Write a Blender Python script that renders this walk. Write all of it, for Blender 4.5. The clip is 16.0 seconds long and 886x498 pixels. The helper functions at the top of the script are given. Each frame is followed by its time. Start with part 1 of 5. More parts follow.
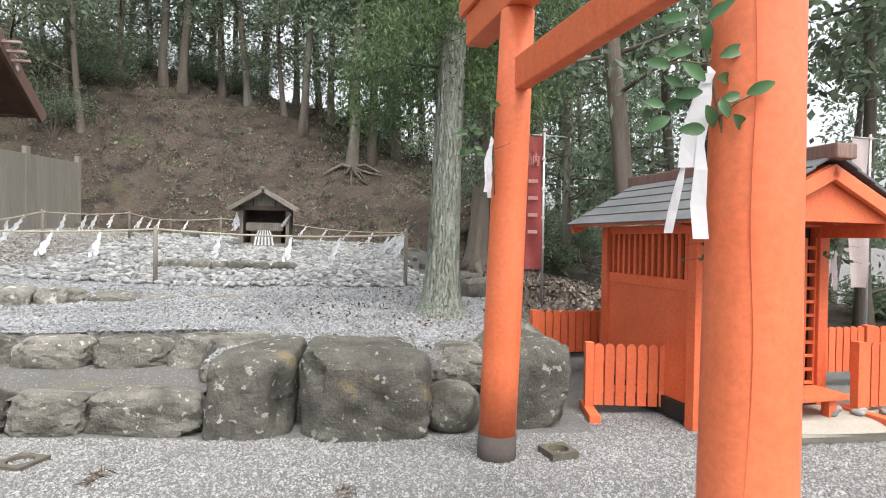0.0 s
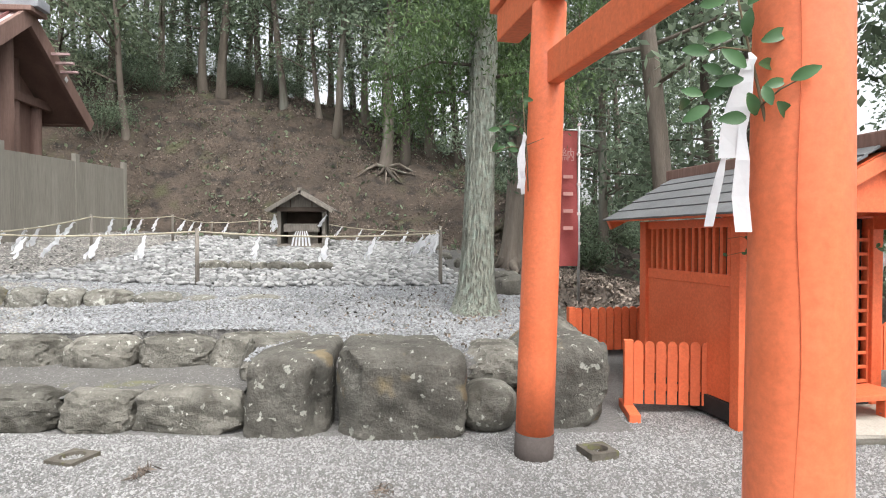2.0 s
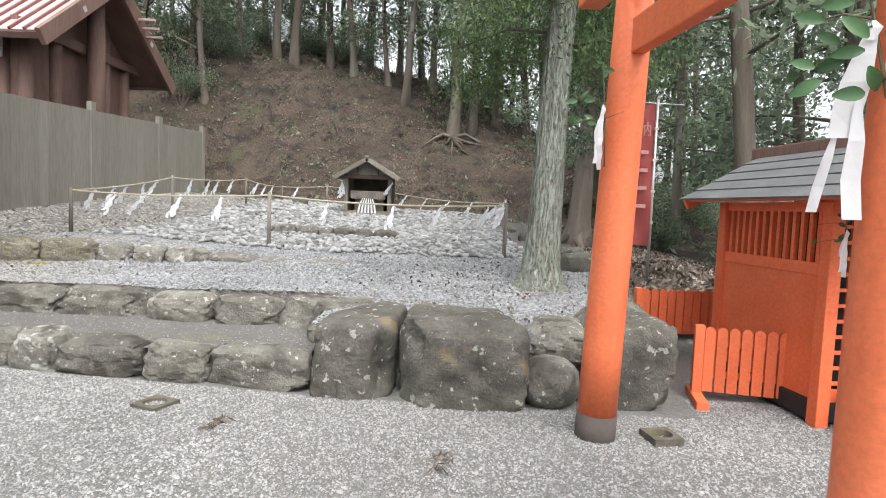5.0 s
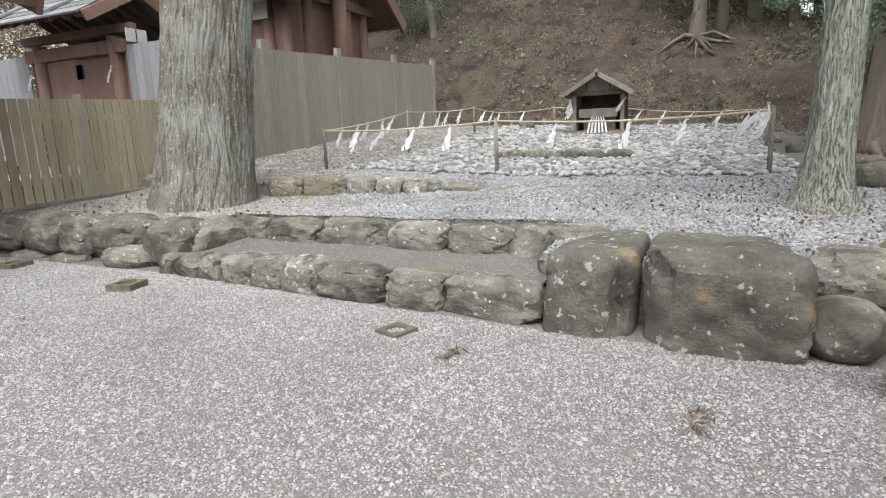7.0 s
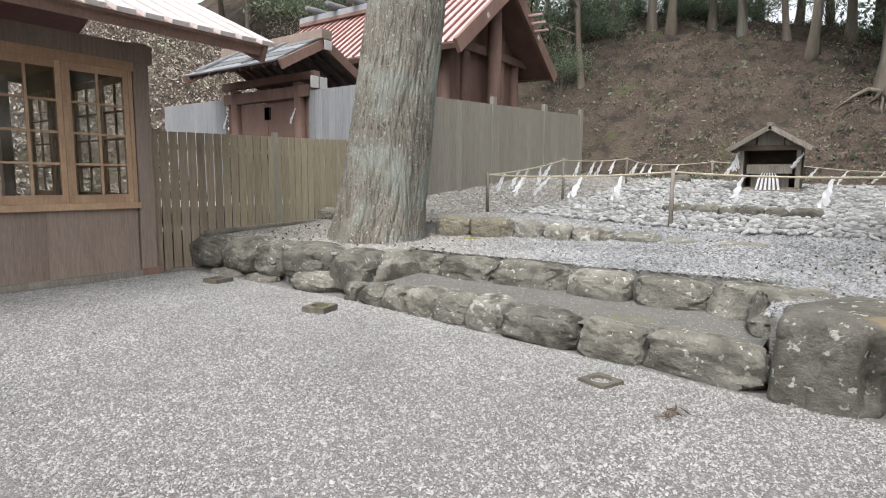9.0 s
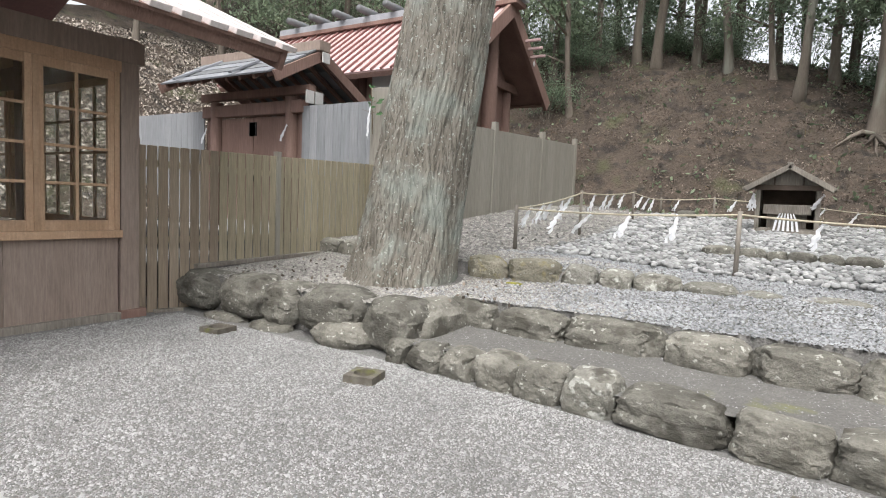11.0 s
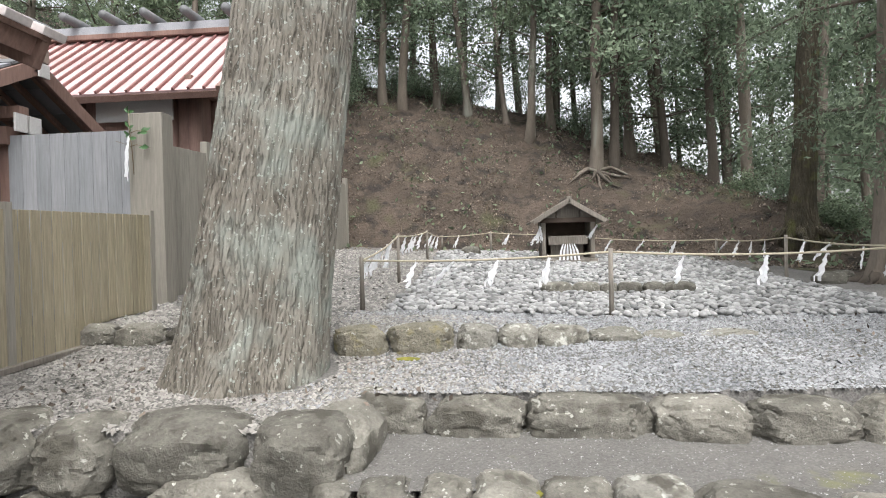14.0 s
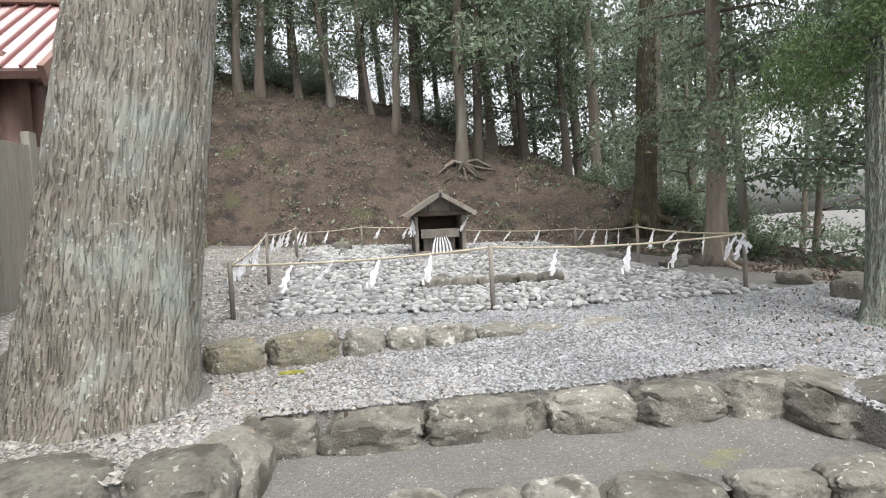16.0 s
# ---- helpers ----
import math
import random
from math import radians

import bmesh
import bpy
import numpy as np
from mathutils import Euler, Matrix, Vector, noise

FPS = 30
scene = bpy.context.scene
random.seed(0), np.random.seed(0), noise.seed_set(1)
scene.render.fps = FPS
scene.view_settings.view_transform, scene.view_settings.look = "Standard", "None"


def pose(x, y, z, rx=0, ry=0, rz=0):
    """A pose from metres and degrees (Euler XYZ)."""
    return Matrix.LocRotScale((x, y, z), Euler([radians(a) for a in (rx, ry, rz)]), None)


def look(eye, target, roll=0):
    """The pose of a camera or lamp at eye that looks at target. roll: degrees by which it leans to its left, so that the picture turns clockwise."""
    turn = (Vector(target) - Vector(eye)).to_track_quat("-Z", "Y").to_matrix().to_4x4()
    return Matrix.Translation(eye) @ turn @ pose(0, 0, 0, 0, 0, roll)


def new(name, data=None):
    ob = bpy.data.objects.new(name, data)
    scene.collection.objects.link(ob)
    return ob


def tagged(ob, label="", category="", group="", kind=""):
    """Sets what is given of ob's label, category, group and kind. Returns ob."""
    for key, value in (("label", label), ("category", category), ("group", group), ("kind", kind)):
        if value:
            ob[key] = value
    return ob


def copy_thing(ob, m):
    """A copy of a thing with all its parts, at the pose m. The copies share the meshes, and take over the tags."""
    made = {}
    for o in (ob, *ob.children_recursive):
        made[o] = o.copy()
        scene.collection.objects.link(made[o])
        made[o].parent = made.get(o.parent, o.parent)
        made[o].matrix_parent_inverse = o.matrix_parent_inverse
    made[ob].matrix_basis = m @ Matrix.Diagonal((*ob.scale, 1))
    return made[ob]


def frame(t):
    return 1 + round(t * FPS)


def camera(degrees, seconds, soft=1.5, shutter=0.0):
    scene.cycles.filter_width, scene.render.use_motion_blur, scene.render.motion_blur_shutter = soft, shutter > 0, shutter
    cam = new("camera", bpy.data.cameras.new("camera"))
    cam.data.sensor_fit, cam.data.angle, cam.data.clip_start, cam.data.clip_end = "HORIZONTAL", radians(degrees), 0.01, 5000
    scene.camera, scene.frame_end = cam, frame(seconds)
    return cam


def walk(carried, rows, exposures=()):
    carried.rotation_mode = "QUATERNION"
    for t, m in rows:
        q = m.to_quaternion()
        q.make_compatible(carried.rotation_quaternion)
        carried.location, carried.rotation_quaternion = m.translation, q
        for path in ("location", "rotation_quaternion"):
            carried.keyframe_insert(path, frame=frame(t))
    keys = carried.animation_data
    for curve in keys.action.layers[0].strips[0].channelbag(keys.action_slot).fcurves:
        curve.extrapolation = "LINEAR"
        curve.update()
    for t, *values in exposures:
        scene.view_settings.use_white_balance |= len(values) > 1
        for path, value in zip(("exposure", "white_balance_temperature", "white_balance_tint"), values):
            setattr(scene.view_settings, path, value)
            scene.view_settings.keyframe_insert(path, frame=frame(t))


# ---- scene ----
cam = camera(75.4, 16.0, 1.0)
PATH = [
    (0, (0.299, -0.199, 1.553), (0.587, 1.779, 1.521), 0.9),
    (0.5, (0.3, -0.192, 1.55), (0.571, 1.789, 1.507), 0.6),
    (1, (0.304, -0.178, 1.551), (0.547, 1.807, 1.502), 0.4),
    (1.5, (0.303, -0.177, 1.548), (0.485, 1.814, 1.498), 0.4),
    (2, (0.312, -0.182, 1.551), (0.478, 1.81, 1.512), -0.0),
    (2.5, (0.317, -0.186, 1.552), (0.464, 1.808, 1.513), -0.5),
    (3, (0.305, -0.19, 1.545), (0.323, 1.809, 1.468), -1.1),
    (3.2, (0.293, -0.191, 1.544), (0.216, 1.805, 1.456), -1.0),
    (5.3, (0.251, -0.121, 1.559), (0.192, 1.871, 1.386), 2.9),
    (5.5, (0.194, -0.092, 1.535), (0.103, 1.894, 1.312), 3.0),
    (6, (0.219, 0.097, 1.502), (0.003, 2.052, 1.138), 1.3),
    (6.5, (0.229, 0.271, 1.506), (-0.239, 2.166, 1.072), -1.0),
    (7, (0.152, 0.265, 1.521), (-0.646, 2.054, 1.119), -2.3),
    (7.5, (0.09, 0.211, 1.554), (-0.956, 1.892, 1.268), -2.9),
    (8, (0.025, 0.175, 1.557), (-1.047, 1.846, 1.317), -1.6),
    (8.5, (-0.185, 0.01, 1.575), (-1.311, 1.646, 1.34), -0.4),
    (9, (-0.479, -0.064, 1.497), (-1.64, 1.547, 1.26), 0.4),
    (11.3, (-2.421, 0.429, 1.639), (-3.441, 2.142, 1.492), 2.1),
    (11.5, (-2.614, 0.482, 1.615), (-3.63, 2.199, 1.474), 1.6),
    (12, (-3.079, 0.479, 1.66), (-4.052, 2.222, 1.548), 1.5),
    (12.5, (-3.528, 0.724, 1.689), (-4.331, 2.555, 1.635), 1.2),
    (13, (-3.884, 0.882, 1.685), (-4.484, 2.79, 1.664), 0.3),
    (13.5, (-4.203, 1.017, 1.779), (-4.576, 2.982, 1.766), -0.9),
    (14, (-4.39, 1.352, 1.797), (-4.547, 3.346, 1.783), -1.5),
    (14.5, (-4.46, 1.509, 1.83), (-4.52, 3.508, 1.807), -1.7),
    (15, (-4.653, 1.598, 1.874), (-4.555, 3.595, 1.849), -2.8),
    (15.5, (-4.585, 1.594, 1.911), (-4.377, 3.583, 1.865), -2.9),
    (16, (-4.596, 1.596, 1.916), (-4.286, 3.571, 1.85), -3.1),
]
walk(cam, [(t, look(eye, target, roll)) for t, eye, target, roll in PATH], [(0, 1.28), (3, 1.36), (9, 1.14), (12, 1.24), (16, 1.3)])

# world and sun: thin overcast
SUN_EL, SUN_AZ = radians(62), radians(160)
world = bpy.data.worlds.new("sky")
scene.world = world
world.use_nodes = True
_n, _l = world.node_tree.nodes, world.node_tree.links
_sky = _n.new("ShaderNodeTexSky")
_sky.sky_type = "NISHITA"
_sky.sun_disc = False
_sky.sun_elevation, _sky.sun_rotation = SUN_EL, SUN_AZ
_sky.dust_density, _sky.air_density = 5.0, 1.0
_hs = _n.new("ShaderNodeHueSaturation")
_hs.inputs["Saturation"].default_value = 0.22
_hs.inputs["Value"].default_value = 1.0
_n["Background"].inputs["Strength"].default_value = 0.15
_l.new(_sky.outputs[0], _hs.inputs["Color"])
_l.new(_hs.outputs[0], _n["Background"].inputs[0])
_sl = bpy.data.lights.new("sun", "SUN")
_sl.energy, _sl.angle, _sl.color = 0.8, radians(45), (1.0, 0.99, 0.97)
sun = new("sun", _sl)
_sd = Vector((math.sin(SUN_AZ) * math.cos(SUN_EL), math.cos(SUN_AZ) * math.cos(SUN_EL), math.sin(SUN_EL)))
sun.matrix_world = look(_sd * 40, (0, 0, 0))


# ---- materials ----
def surf(name, c1, c2, scale=3.0, fine=40.0, rough=0.85, bump=0.3, stretch=(1, 1, 1), spots=None, spots2=None, island=0.0, piece=0.0, metal=0.0, fine_mix=0.35, dist=0.01, wave=None, cells=0.0, trans=0.0, coord="Object", along=False):
    m = bpy.data.materials.new(name)
    m.use_nodes = True
    nt = m.node_tree
    N, L = nt.nodes, nt.links
    bsdf = N["Principled BSDF"]
    tc = N.new("ShaderNodeTexCoord")
    info = N.new("ShaderNodeObjectInfo")
    add = N.new("ShaderNodeVectorMath")
    add.operation = "MULTIPLY_ADD"
    comb = N.new("ShaderNodeCombineXYZ")
    for k in range(3):
        L.new(info.outputs["Random"], comb.inputs[k])
    add.inputs[1].default_value = (37, 23, 31)
    L.new(comb.outputs[0], add.inputs[0])
    L.new(tc.outputs[coord], add.inputs[2])
    mp = N.new("ShaderNodeMapping")
    mp.inputs["Scale"].default_value = stretch
    L.new(add.outputs[0], mp.inputs[0])

    def noi(sc, detail=5.0, rough_=0.6, src=None):
        n = N.new("ShaderNodeTexNoise")
        n.inputs["Scale"].default_value = sc
        n.inputs["Detail"].default_value = detail
        n.inputs["Roughness"].default_value = rough_
        L.new((src or mp).outputs[0], n.inputs["Vector"])
        return n.outputs["Fac"]

    def ramp(fac, a, b):
        r = N.new("ShaderNodeMapRange")
        r.inputs["From Min"].default_value, r.inputs["From Max"].default_value = a, b
        L.new(fac, r.inputs["Value"])
        return r.outputs[0]

    def mix(fac, a, b, kind="MIX"):
        x = N.new("ShaderNodeMix")
        x.data_type, x.blend_type = "RGBA", kind
        for sock, val in ((x.inputs[0], fac), (x.inputs[6], a), (x.inputs[7], b)):
            if isinstance(val, (int, float)):
                sock.default_value = val
            elif isinstance(val, tuple):
                sock.default_value = (*val, 1)
            else:
                L.new(val, sock)
        return x.outputs[2]

    col = mix(ramp(noi(scale), 0.3, 0.7), c1, c2)
    f = noi(fine, 4.0, 0.7)
    col = mix(fine_mix, col, mix(ramp(f, 0.3, 0.7), (0.35, 0.35, 0.35), (1.0, 1.0, 1.0)), "MULTIPLY")
    height = f
    if wave:
        w = N.new("ShaderNodeTexNoise")
        w.inputs["Scale"].default_value = wave[0]
        w.inputs["Detail"].default_value = 3
        mw = N.new("ShaderNodeMapping")
        mw.inputs["Scale"].default_value = wave[1]
        L.new(add.outputs[0], mw.inputs[0])
        L.new(mw.outputs[0], w.inputs["Vector"])
        wf = ramp(w.outputs["Fac"], *(wave[3] if len(wave) > 3 else (0.35, 0.65)))
        col = mix(wave[2], col, mix(wf, (0.3, 0.29, 0.28), (1, 1, 1)), "MULTIPLY")
        hm = N.new("ShaderNodeMath")
        hm.operation = "MULTIPLY_ADD"
        hm.inputs[1].default_value = 2.0
        L.new(wf, hm.inputs[0])
        L.new(f, hm.inputs[2])
        height = hm.outputs[0]
    if cells:
        v = N.new("ShaderNodeTexVoronoi")
        v.inputs["Scale"].default_value = cells
        L.new(mp.outputs[0], v.inputs["Vector"])
        hsv = N.new("ShaderNodeSeparateColor")
        L.new(v.outputs["Color"], hsv.inputs[0])
        col = mix(0.6, col, mix(ramp(hsv.outputs[0], 0, 1), (0.35, 0.34, 0.33), (1.15, 1.14, 1.12)), "MULTIPLY")
        edge = ramp(v.outputs["Distance"], 0.0, 0.75)
        col = mix(edge, col, mix(0.65, col, (0.12, 0.115, 0.11)))
        inv = N.new("ShaderNodeMath")
        inv.operation = "SUBTRACT"
        inv.inputs[0].default_value = 1.0
        L.new(v.outputs["Distance"], inv.inputs[1])
        height = inv.outputs[0]
    for sp in (spots, spots2):
        if sp:
            scol, sscale, lo, hi = sp
            col = mix(ramp(noi(sscale, 3.0, 0.55, mp if along else add), lo, hi), col, scol)
    if island or piece:
        src = info.outputs["Random"]
        amt = piece
        if island:
            src, amt = N.new("ShaderNodeNewGeometry").outputs["Random Per Island"], island
        r = N.new("ShaderNodeMapRange")
        r.inputs["To Min"].default_value, r.inputs["To Max"].default_value = 1 - amt, 1 + amt * 0.8
        L.new(src, r.inputs["Value"])
        h = N.new("ShaderNodeHueSaturation")
        L.new(r.outputs[0], h.inputs["Value"])
        L.new(col, h.inputs["Color"])
        col = h.outputs[0]
    L.new(col, bsdf.inputs["Base Color"])
    bsdf.inputs["Roughness"].default_value = rough
    bsdf.inputs["Metallic"].default_value = metal
    bsdf.inputs["Specular IOR Level"].default_value = 0.3
    b = N.new("ShaderNodeBump")
    b.inputs["Strength"].default_value, b.inputs["Distance"].default_value = bump, dist
    L.new(height, b.inputs["Height"])
    L.new(b.outputs[0], bsdf.inputs["Normal"])
    if trans:
        tr = N.new("ShaderNodeBsdfTranslucent")
        L.new(col, tr.inputs["Color"])
        ms = N.new("ShaderNodeMixShader")
        ms.inputs[0].default_value = trans
        L.new(bsdf.outputs[0], ms.inputs[1])
        L.new(tr.outputs[0], ms.inputs[2])
        L.new(ms.outputs[0], N["Material Output"].inputs[0])
    return m


GRAVEL = surf("gravel_bed", (0.223, 0.221, 0.215), (0.285, 0.283, 0.275), 1.2, 60, .95, .9, cells=70, dist=.01)
PEBBLE = surf("gravel_chips", (0.257, 0.255, 0.249), (0.337, 0.335, 0.328), .9, 90, .9, .2, island=.5)
BED2 = surf("terrace_bed", (.17, .165, .155), (.25, .243, .232), 1.5, 50, .95, .8, cells=45, dist=.015)
CHIP2 = surf("blue_grey_chips", (.23, .238, .246), (.33, .336, .342), 1.2, 80, .9, .2, island=.36)
COBBLE = surf("pale_cobbles", (0.231, 0.234, 0.233), (0.367, 0.367, 0.36), 2, 60, .85, .2, piece=.45)
COBBLES = surf("pale_cobble_rest", (0.231, 0.234, 0.233), (0.367, 0.367, 0.36), 2, 60, .85, .2, island=.48)
STONE = surf("grey_boulder", (0.124, 0.117, 0.099), (0.267, 0.256, 0.221), 3.5, 34, .92, .8, spots=((.36, .36, .32), 15, .635, .665), spots2=((.085, .08, .066), 3.0, .54, .66), piece=.25, dist=.03, fine_mix=.55)
STONE_B = surf("ochre_lichened_block", (0.086, 0.081, 0.069), (0.184, 0.175, 0.152), 3.2, 34, .92, .8, spots=((.33, .33, .29), 12, .62, .66), spots2=((.2, .16, .1), 2.4, .6, .68), dist=.03, fine_mix=.55)
STONE_PALE = surf("pale_lichened_boulder", (.19, .183, .155), (.31, .3, .265), 3.5, 34, .92, .8, spots=((.42, .42, .38), 9, .57, .64), spots2=((.09, .084, .07), 4.0, .58, .68), piece=.15, dist=.03, fine_mix=.5)
STONE_MOSS = surf("mossy_boulder", (.17, .157, .118), (.28, .262, .21), 4, 34, .92, .9, spots=((.23, .2, .1), 5, .56, .7), spots2=((.36, .36, .32), 13, .63, .68), piece=.15, dist=.03, fine_mix=.5)
CONCRETE = surf("stepped_earth", (.15, .146, .135), (.215, .208, .195), 2, 120, .95, .7, spots=((.16, .16, .07), 1.6, .66, .78), cells=60)
PLATFORM = surf("cut_stone", (.33, .3, .25), (.42, .39, .34), 3, 60, .9, .3)
DRAINM = surf("dark_cast_stone", (.09, .08, .065), (.16, .145, .12), 8, 60, .9, .5, spots=((.13, .13, .05), 6, .55, .7))
VERM = surf("vermilion_paint", (.77, .175, .07), (.83, .22, .1), 1.5, 30, .42, .08, wave=(2.0, (6, 6, .25), .1), dist=.004)
VERM2 = surf("vermilion_board", (.74, .15, .06), (.81, .19, .08), 2.5, 40, .5, .12, piece=.12, dist=.004)
BANDM = surf("grey_band", (.075, .062, .056), (.105, .088, .08), 3, 50, .85, .2)
# black paint and iron; also the hut's unlit inside, painted as black sheets
BLACK = surf("black_paint_and_inside_dark", (.02, .02, .02), (.04, .04, .04), 3, 40, .6, .1)
TILE = surf("grey_roof_sheet", (.13, .135, .14), (.18, .185, .19), 2, 30, .6, .15)
PLANKR = surf("pale_roof_plank", (.24, .25, .27), (.34, .35, .375), 2, 30, .65, .2, piece=.3)
FENCEW = surf("olive_fence_board", (0.33, 0.285, 0.195), (0.42, 0.37, 0.27), 1.2, 30, .8, .25, stretch=(1, 1, .12), piece=.14, wave=(9, (6, 6, .3), .25))
FENCEB = surf("brown_fence_board", (.29, .232, .17), (.37, .305, .235), 1.2, 30, .8, .25, stretch=(1, 1, .12), piece=.12, wave=(9, (6, 6, .3), .25))
WALLW = surf("grey_fence_board", (.27, .25, .215), (.33, .31, .27), .7, 25, .8, .2, stretch=(1, 1, .1), piece=.06, wave=(7, (5, 5, .25), .2))
WALLB = surf("blue_grey_board", (.24, .25, .265), (.31, .315, .33), .7, 25, .7, .2, stretch=(1, 1, .1), piece=.08, wave=(7, (5, 5, .25), .15))
HALLW = surf("red_brown_timber", (0.21, 0.13, 0.106), (0.288, 0.186, 0.156), 1.5, 30, .75, .2, stretch=(1, 1, .15), piece=.1, wave=(8, (5, 5, .3), .2))
TIMBER = surf("brown_timber", (.265, .205, .17), (.345, .275, .235), 1.5, 30, .7, .2, stretch=(1, 1, .2), piece=.08, wave=(8, (5, 5, .3), .2))
SASH = surf("honey_wood_sash", (0.432, 0.282, 0.18), (0.552, 0.384, 0.258), 2, 40, .55, .15, piece=.08, wave=(10, (5, 5, .4), .2))
WEATH = surf("weathered_grey_wood", (.2, .18, .155), (.33, .3, .26), 3, 40, .85, .4, stretch=(1, 1, .2), piece=.15, wave=(12, (5, 5, .3), .35))
DARKW = surf("dark_old_wood", (.075, .055, .043), (.13, .1, .08), 3, 40, .85, .3)
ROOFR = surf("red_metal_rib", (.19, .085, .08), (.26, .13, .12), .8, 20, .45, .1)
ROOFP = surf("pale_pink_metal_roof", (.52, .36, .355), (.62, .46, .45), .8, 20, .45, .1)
PLASTER = surf("pale_plaster", (.5, .49, .48), (.58, .57, .56), 1.5, 40, .9, .15)
BARK = surf("cedar_bark", (0.189, 0.169, 0.14), (0.299, 0.28, 0.24), 4, 60, .95, .8, stretch=(1, 1, .35), wave=(6.0, (9, 9, 1.1), .5, (.36, .47)), spots=((.26, .275, .245), 1.3, .5, .62), spots2=((.37, .39, .35), 24, .62, .655), dist=.015, fine_mix=.5)
BARK1 = surf("lichen_bark", (0.293, 0.3, 0.249), (0.41, 0.432, 0.366), 5, 70, .95, 1.0, stretch=(1, 1, .7), wave=(6.0, (9, 9, 1.6), .45, (.36, .5)), spots=((.34, .38, .325), 14, .48, .62), dist=.03, along=True, fine_mix=.5)
BARKD = surf("forest_bark", (0.115, 0.095, 0.078), (0.213, 0.184, 0.153), 2, 30, .95, .8, stretch=(1, 1, .15), piece=.4, spots=((.26, .26, .22), 1.4, .57, .72), dist=.03, along=True)
# spots2: dark bare soil, and shaded recesses of the slope painted as blotches
LITTER = surf("leaf_litter_soil", (.06, .047, .037), (.145, .113, .09), .8, 9, .97, 1.0, spots=((.08, .08, .045), .6, .57, .68), spots2=((.034, .029, .025), 1.5, .53, .66), dist=.12, fine_mix=.7)
DEADLEAF = surf("dead_leaves", (.115, .092, .075), (.3, .25, .208), .5, 30, .8, .1, island=.72)
DIRT = surf("brown_soil_chips", (.25, .238, .218), (.35, .335, .31), 1.4, 30, .97, .8, island=.4)
LEAFD = surf("evergreen_leaf", (0.168, 0.228, 0.156), (0.269, 0.329, 0.23), .35, 6, .5, .1, island=.55, trans=.6, fine_mix=.1)
LEAFB = surf("broadleaf", (0.162, 0.216, 0.14), (0.254, 0.308, 0.205), .35, 6, .5, .1, island=.55, trans=.55, fine_mix=.1)
LEAFC = surf("cypress_spray", (.075, .135, .05), (.14, .205, .085), 1.2, 9, .6, .1, island=.4, trans=.4, fine_mix=.1)
SAKAKI = surf("glossy_sakaki_leaf", (.05, .115, .045), (.085, .17, .07), 8, 40, .28, .05, piece=.3, fine_mix=.1)
TWIG = surf("twig", (.13, .1, .06), (.2, .15, .09), 9, 60, .8, .2)
PAPER = surf("white_paper", (.74, .75, .77), (.82, .83, .85), 6, 40, .8, .08, fine_mix=.08, trans=.25)
ROPE = surf("straw_rope", (.4, .36, .27), (.52, .47, .36), 20, 120, .9, .5)
# dry leaves in a lighter tone, sunlight on the west slope put into colour
PALELEAF = surf("sunlit_dry_leaves", (0.286, 0.247, 0.208), (0.52, 0.461, 0.403), .6, 30, .8, .1, island=.5)
FADEDPRINT = surf("faded_print", (.42, .2, .18), (.5, .27, .24), 5, 60, .85, .1)
OFFROOF = surf("pale_painted_roof_panel", (.55, .5, .49), (.66, .61, .6), .8, 20, .5, .1)
REDCLOTH = surf("faded_red_cloth", (.3, .06, .06), (.4, .1, .09), 3, 60, .85, .15, trans=.3)
WHITECLOTH = surf("faded_white_cloth", (.6, .5, .48), (.7, .6, .58), 3, 60, .85, .15, trans=.3)
STEEL = surf("grey_steel", (.45, .46, .46), (.55, .56, .56), 5, 60, .4, .05, metal=.6)
MOSSB = surf("mossy_bark", (.075, .066, .045), (.14, .12, .085), 2.5, 35, .95, .9, wave=(5, (4, 4, .5), .5), spots=((.115, .115, .05), 2.2, .54, .68), dist=.04)
MOSS = surf("yellow_moss", (.16, .16, .03), (.27, .25, .05), 9, 70, .95, .6)


def glass_mat():
    m = bpy.data.materials.new("window_glass")
    m.use_nodes = True
    b = m.node_tree.nodes["Principled BSDF"]
    b.inputs["Transmission Weight"].default_value = 1.0
    b.inputs["Roughness"].default_value = 0.02
    b.inputs["IOR"].default_value = 1.45
    b.inputs["Base Color"].default_value = (.95, .97, .96, 1)
    return m


GLASS = glass_mat()


# ---- builders ----
def mesh_of(name, bm, m, smooth=False):
    me = bpy.data.meshes.new(name)
    bm.to_mesh(me)
    bm.free()
    me.materials.append(m)
    if smooth:
        me.shade_smooth()
        if m in (STONE, STONE_MOSS, STONE_B, STONE_PALE):
            me.set_sharp_from_angle(angle=radians(30))
    return me


def thing(name, loc, label, cat, group="", rz=0.0, kind=""):
    ob = new(name)
    ob.matrix_basis = pose(*loc, 0, 0, rz)
    return tagged(ob, label, cat, group, kind)


def part(name, bm, m, parent, label="", smooth=False):
    me = bm if isinstance(bm, bpy.types.Mesh) else mesh_of(name, bm, m, smooth)
    ob = new(name, me)
    ob.parent = parent
    return tagged(ob, label)


def solo(name, bm, m, label, cat, group="", kind="", smooth=False, at=None):
    me = bm if isinstance(bm, bpy.types.Mesh) else mesh_of(name, bm, m, smooth)
    ob = new(name, me)
    if at is not None:
        ob.matrix_basis = at
    return tagged(ob, label, cat, group, kind)


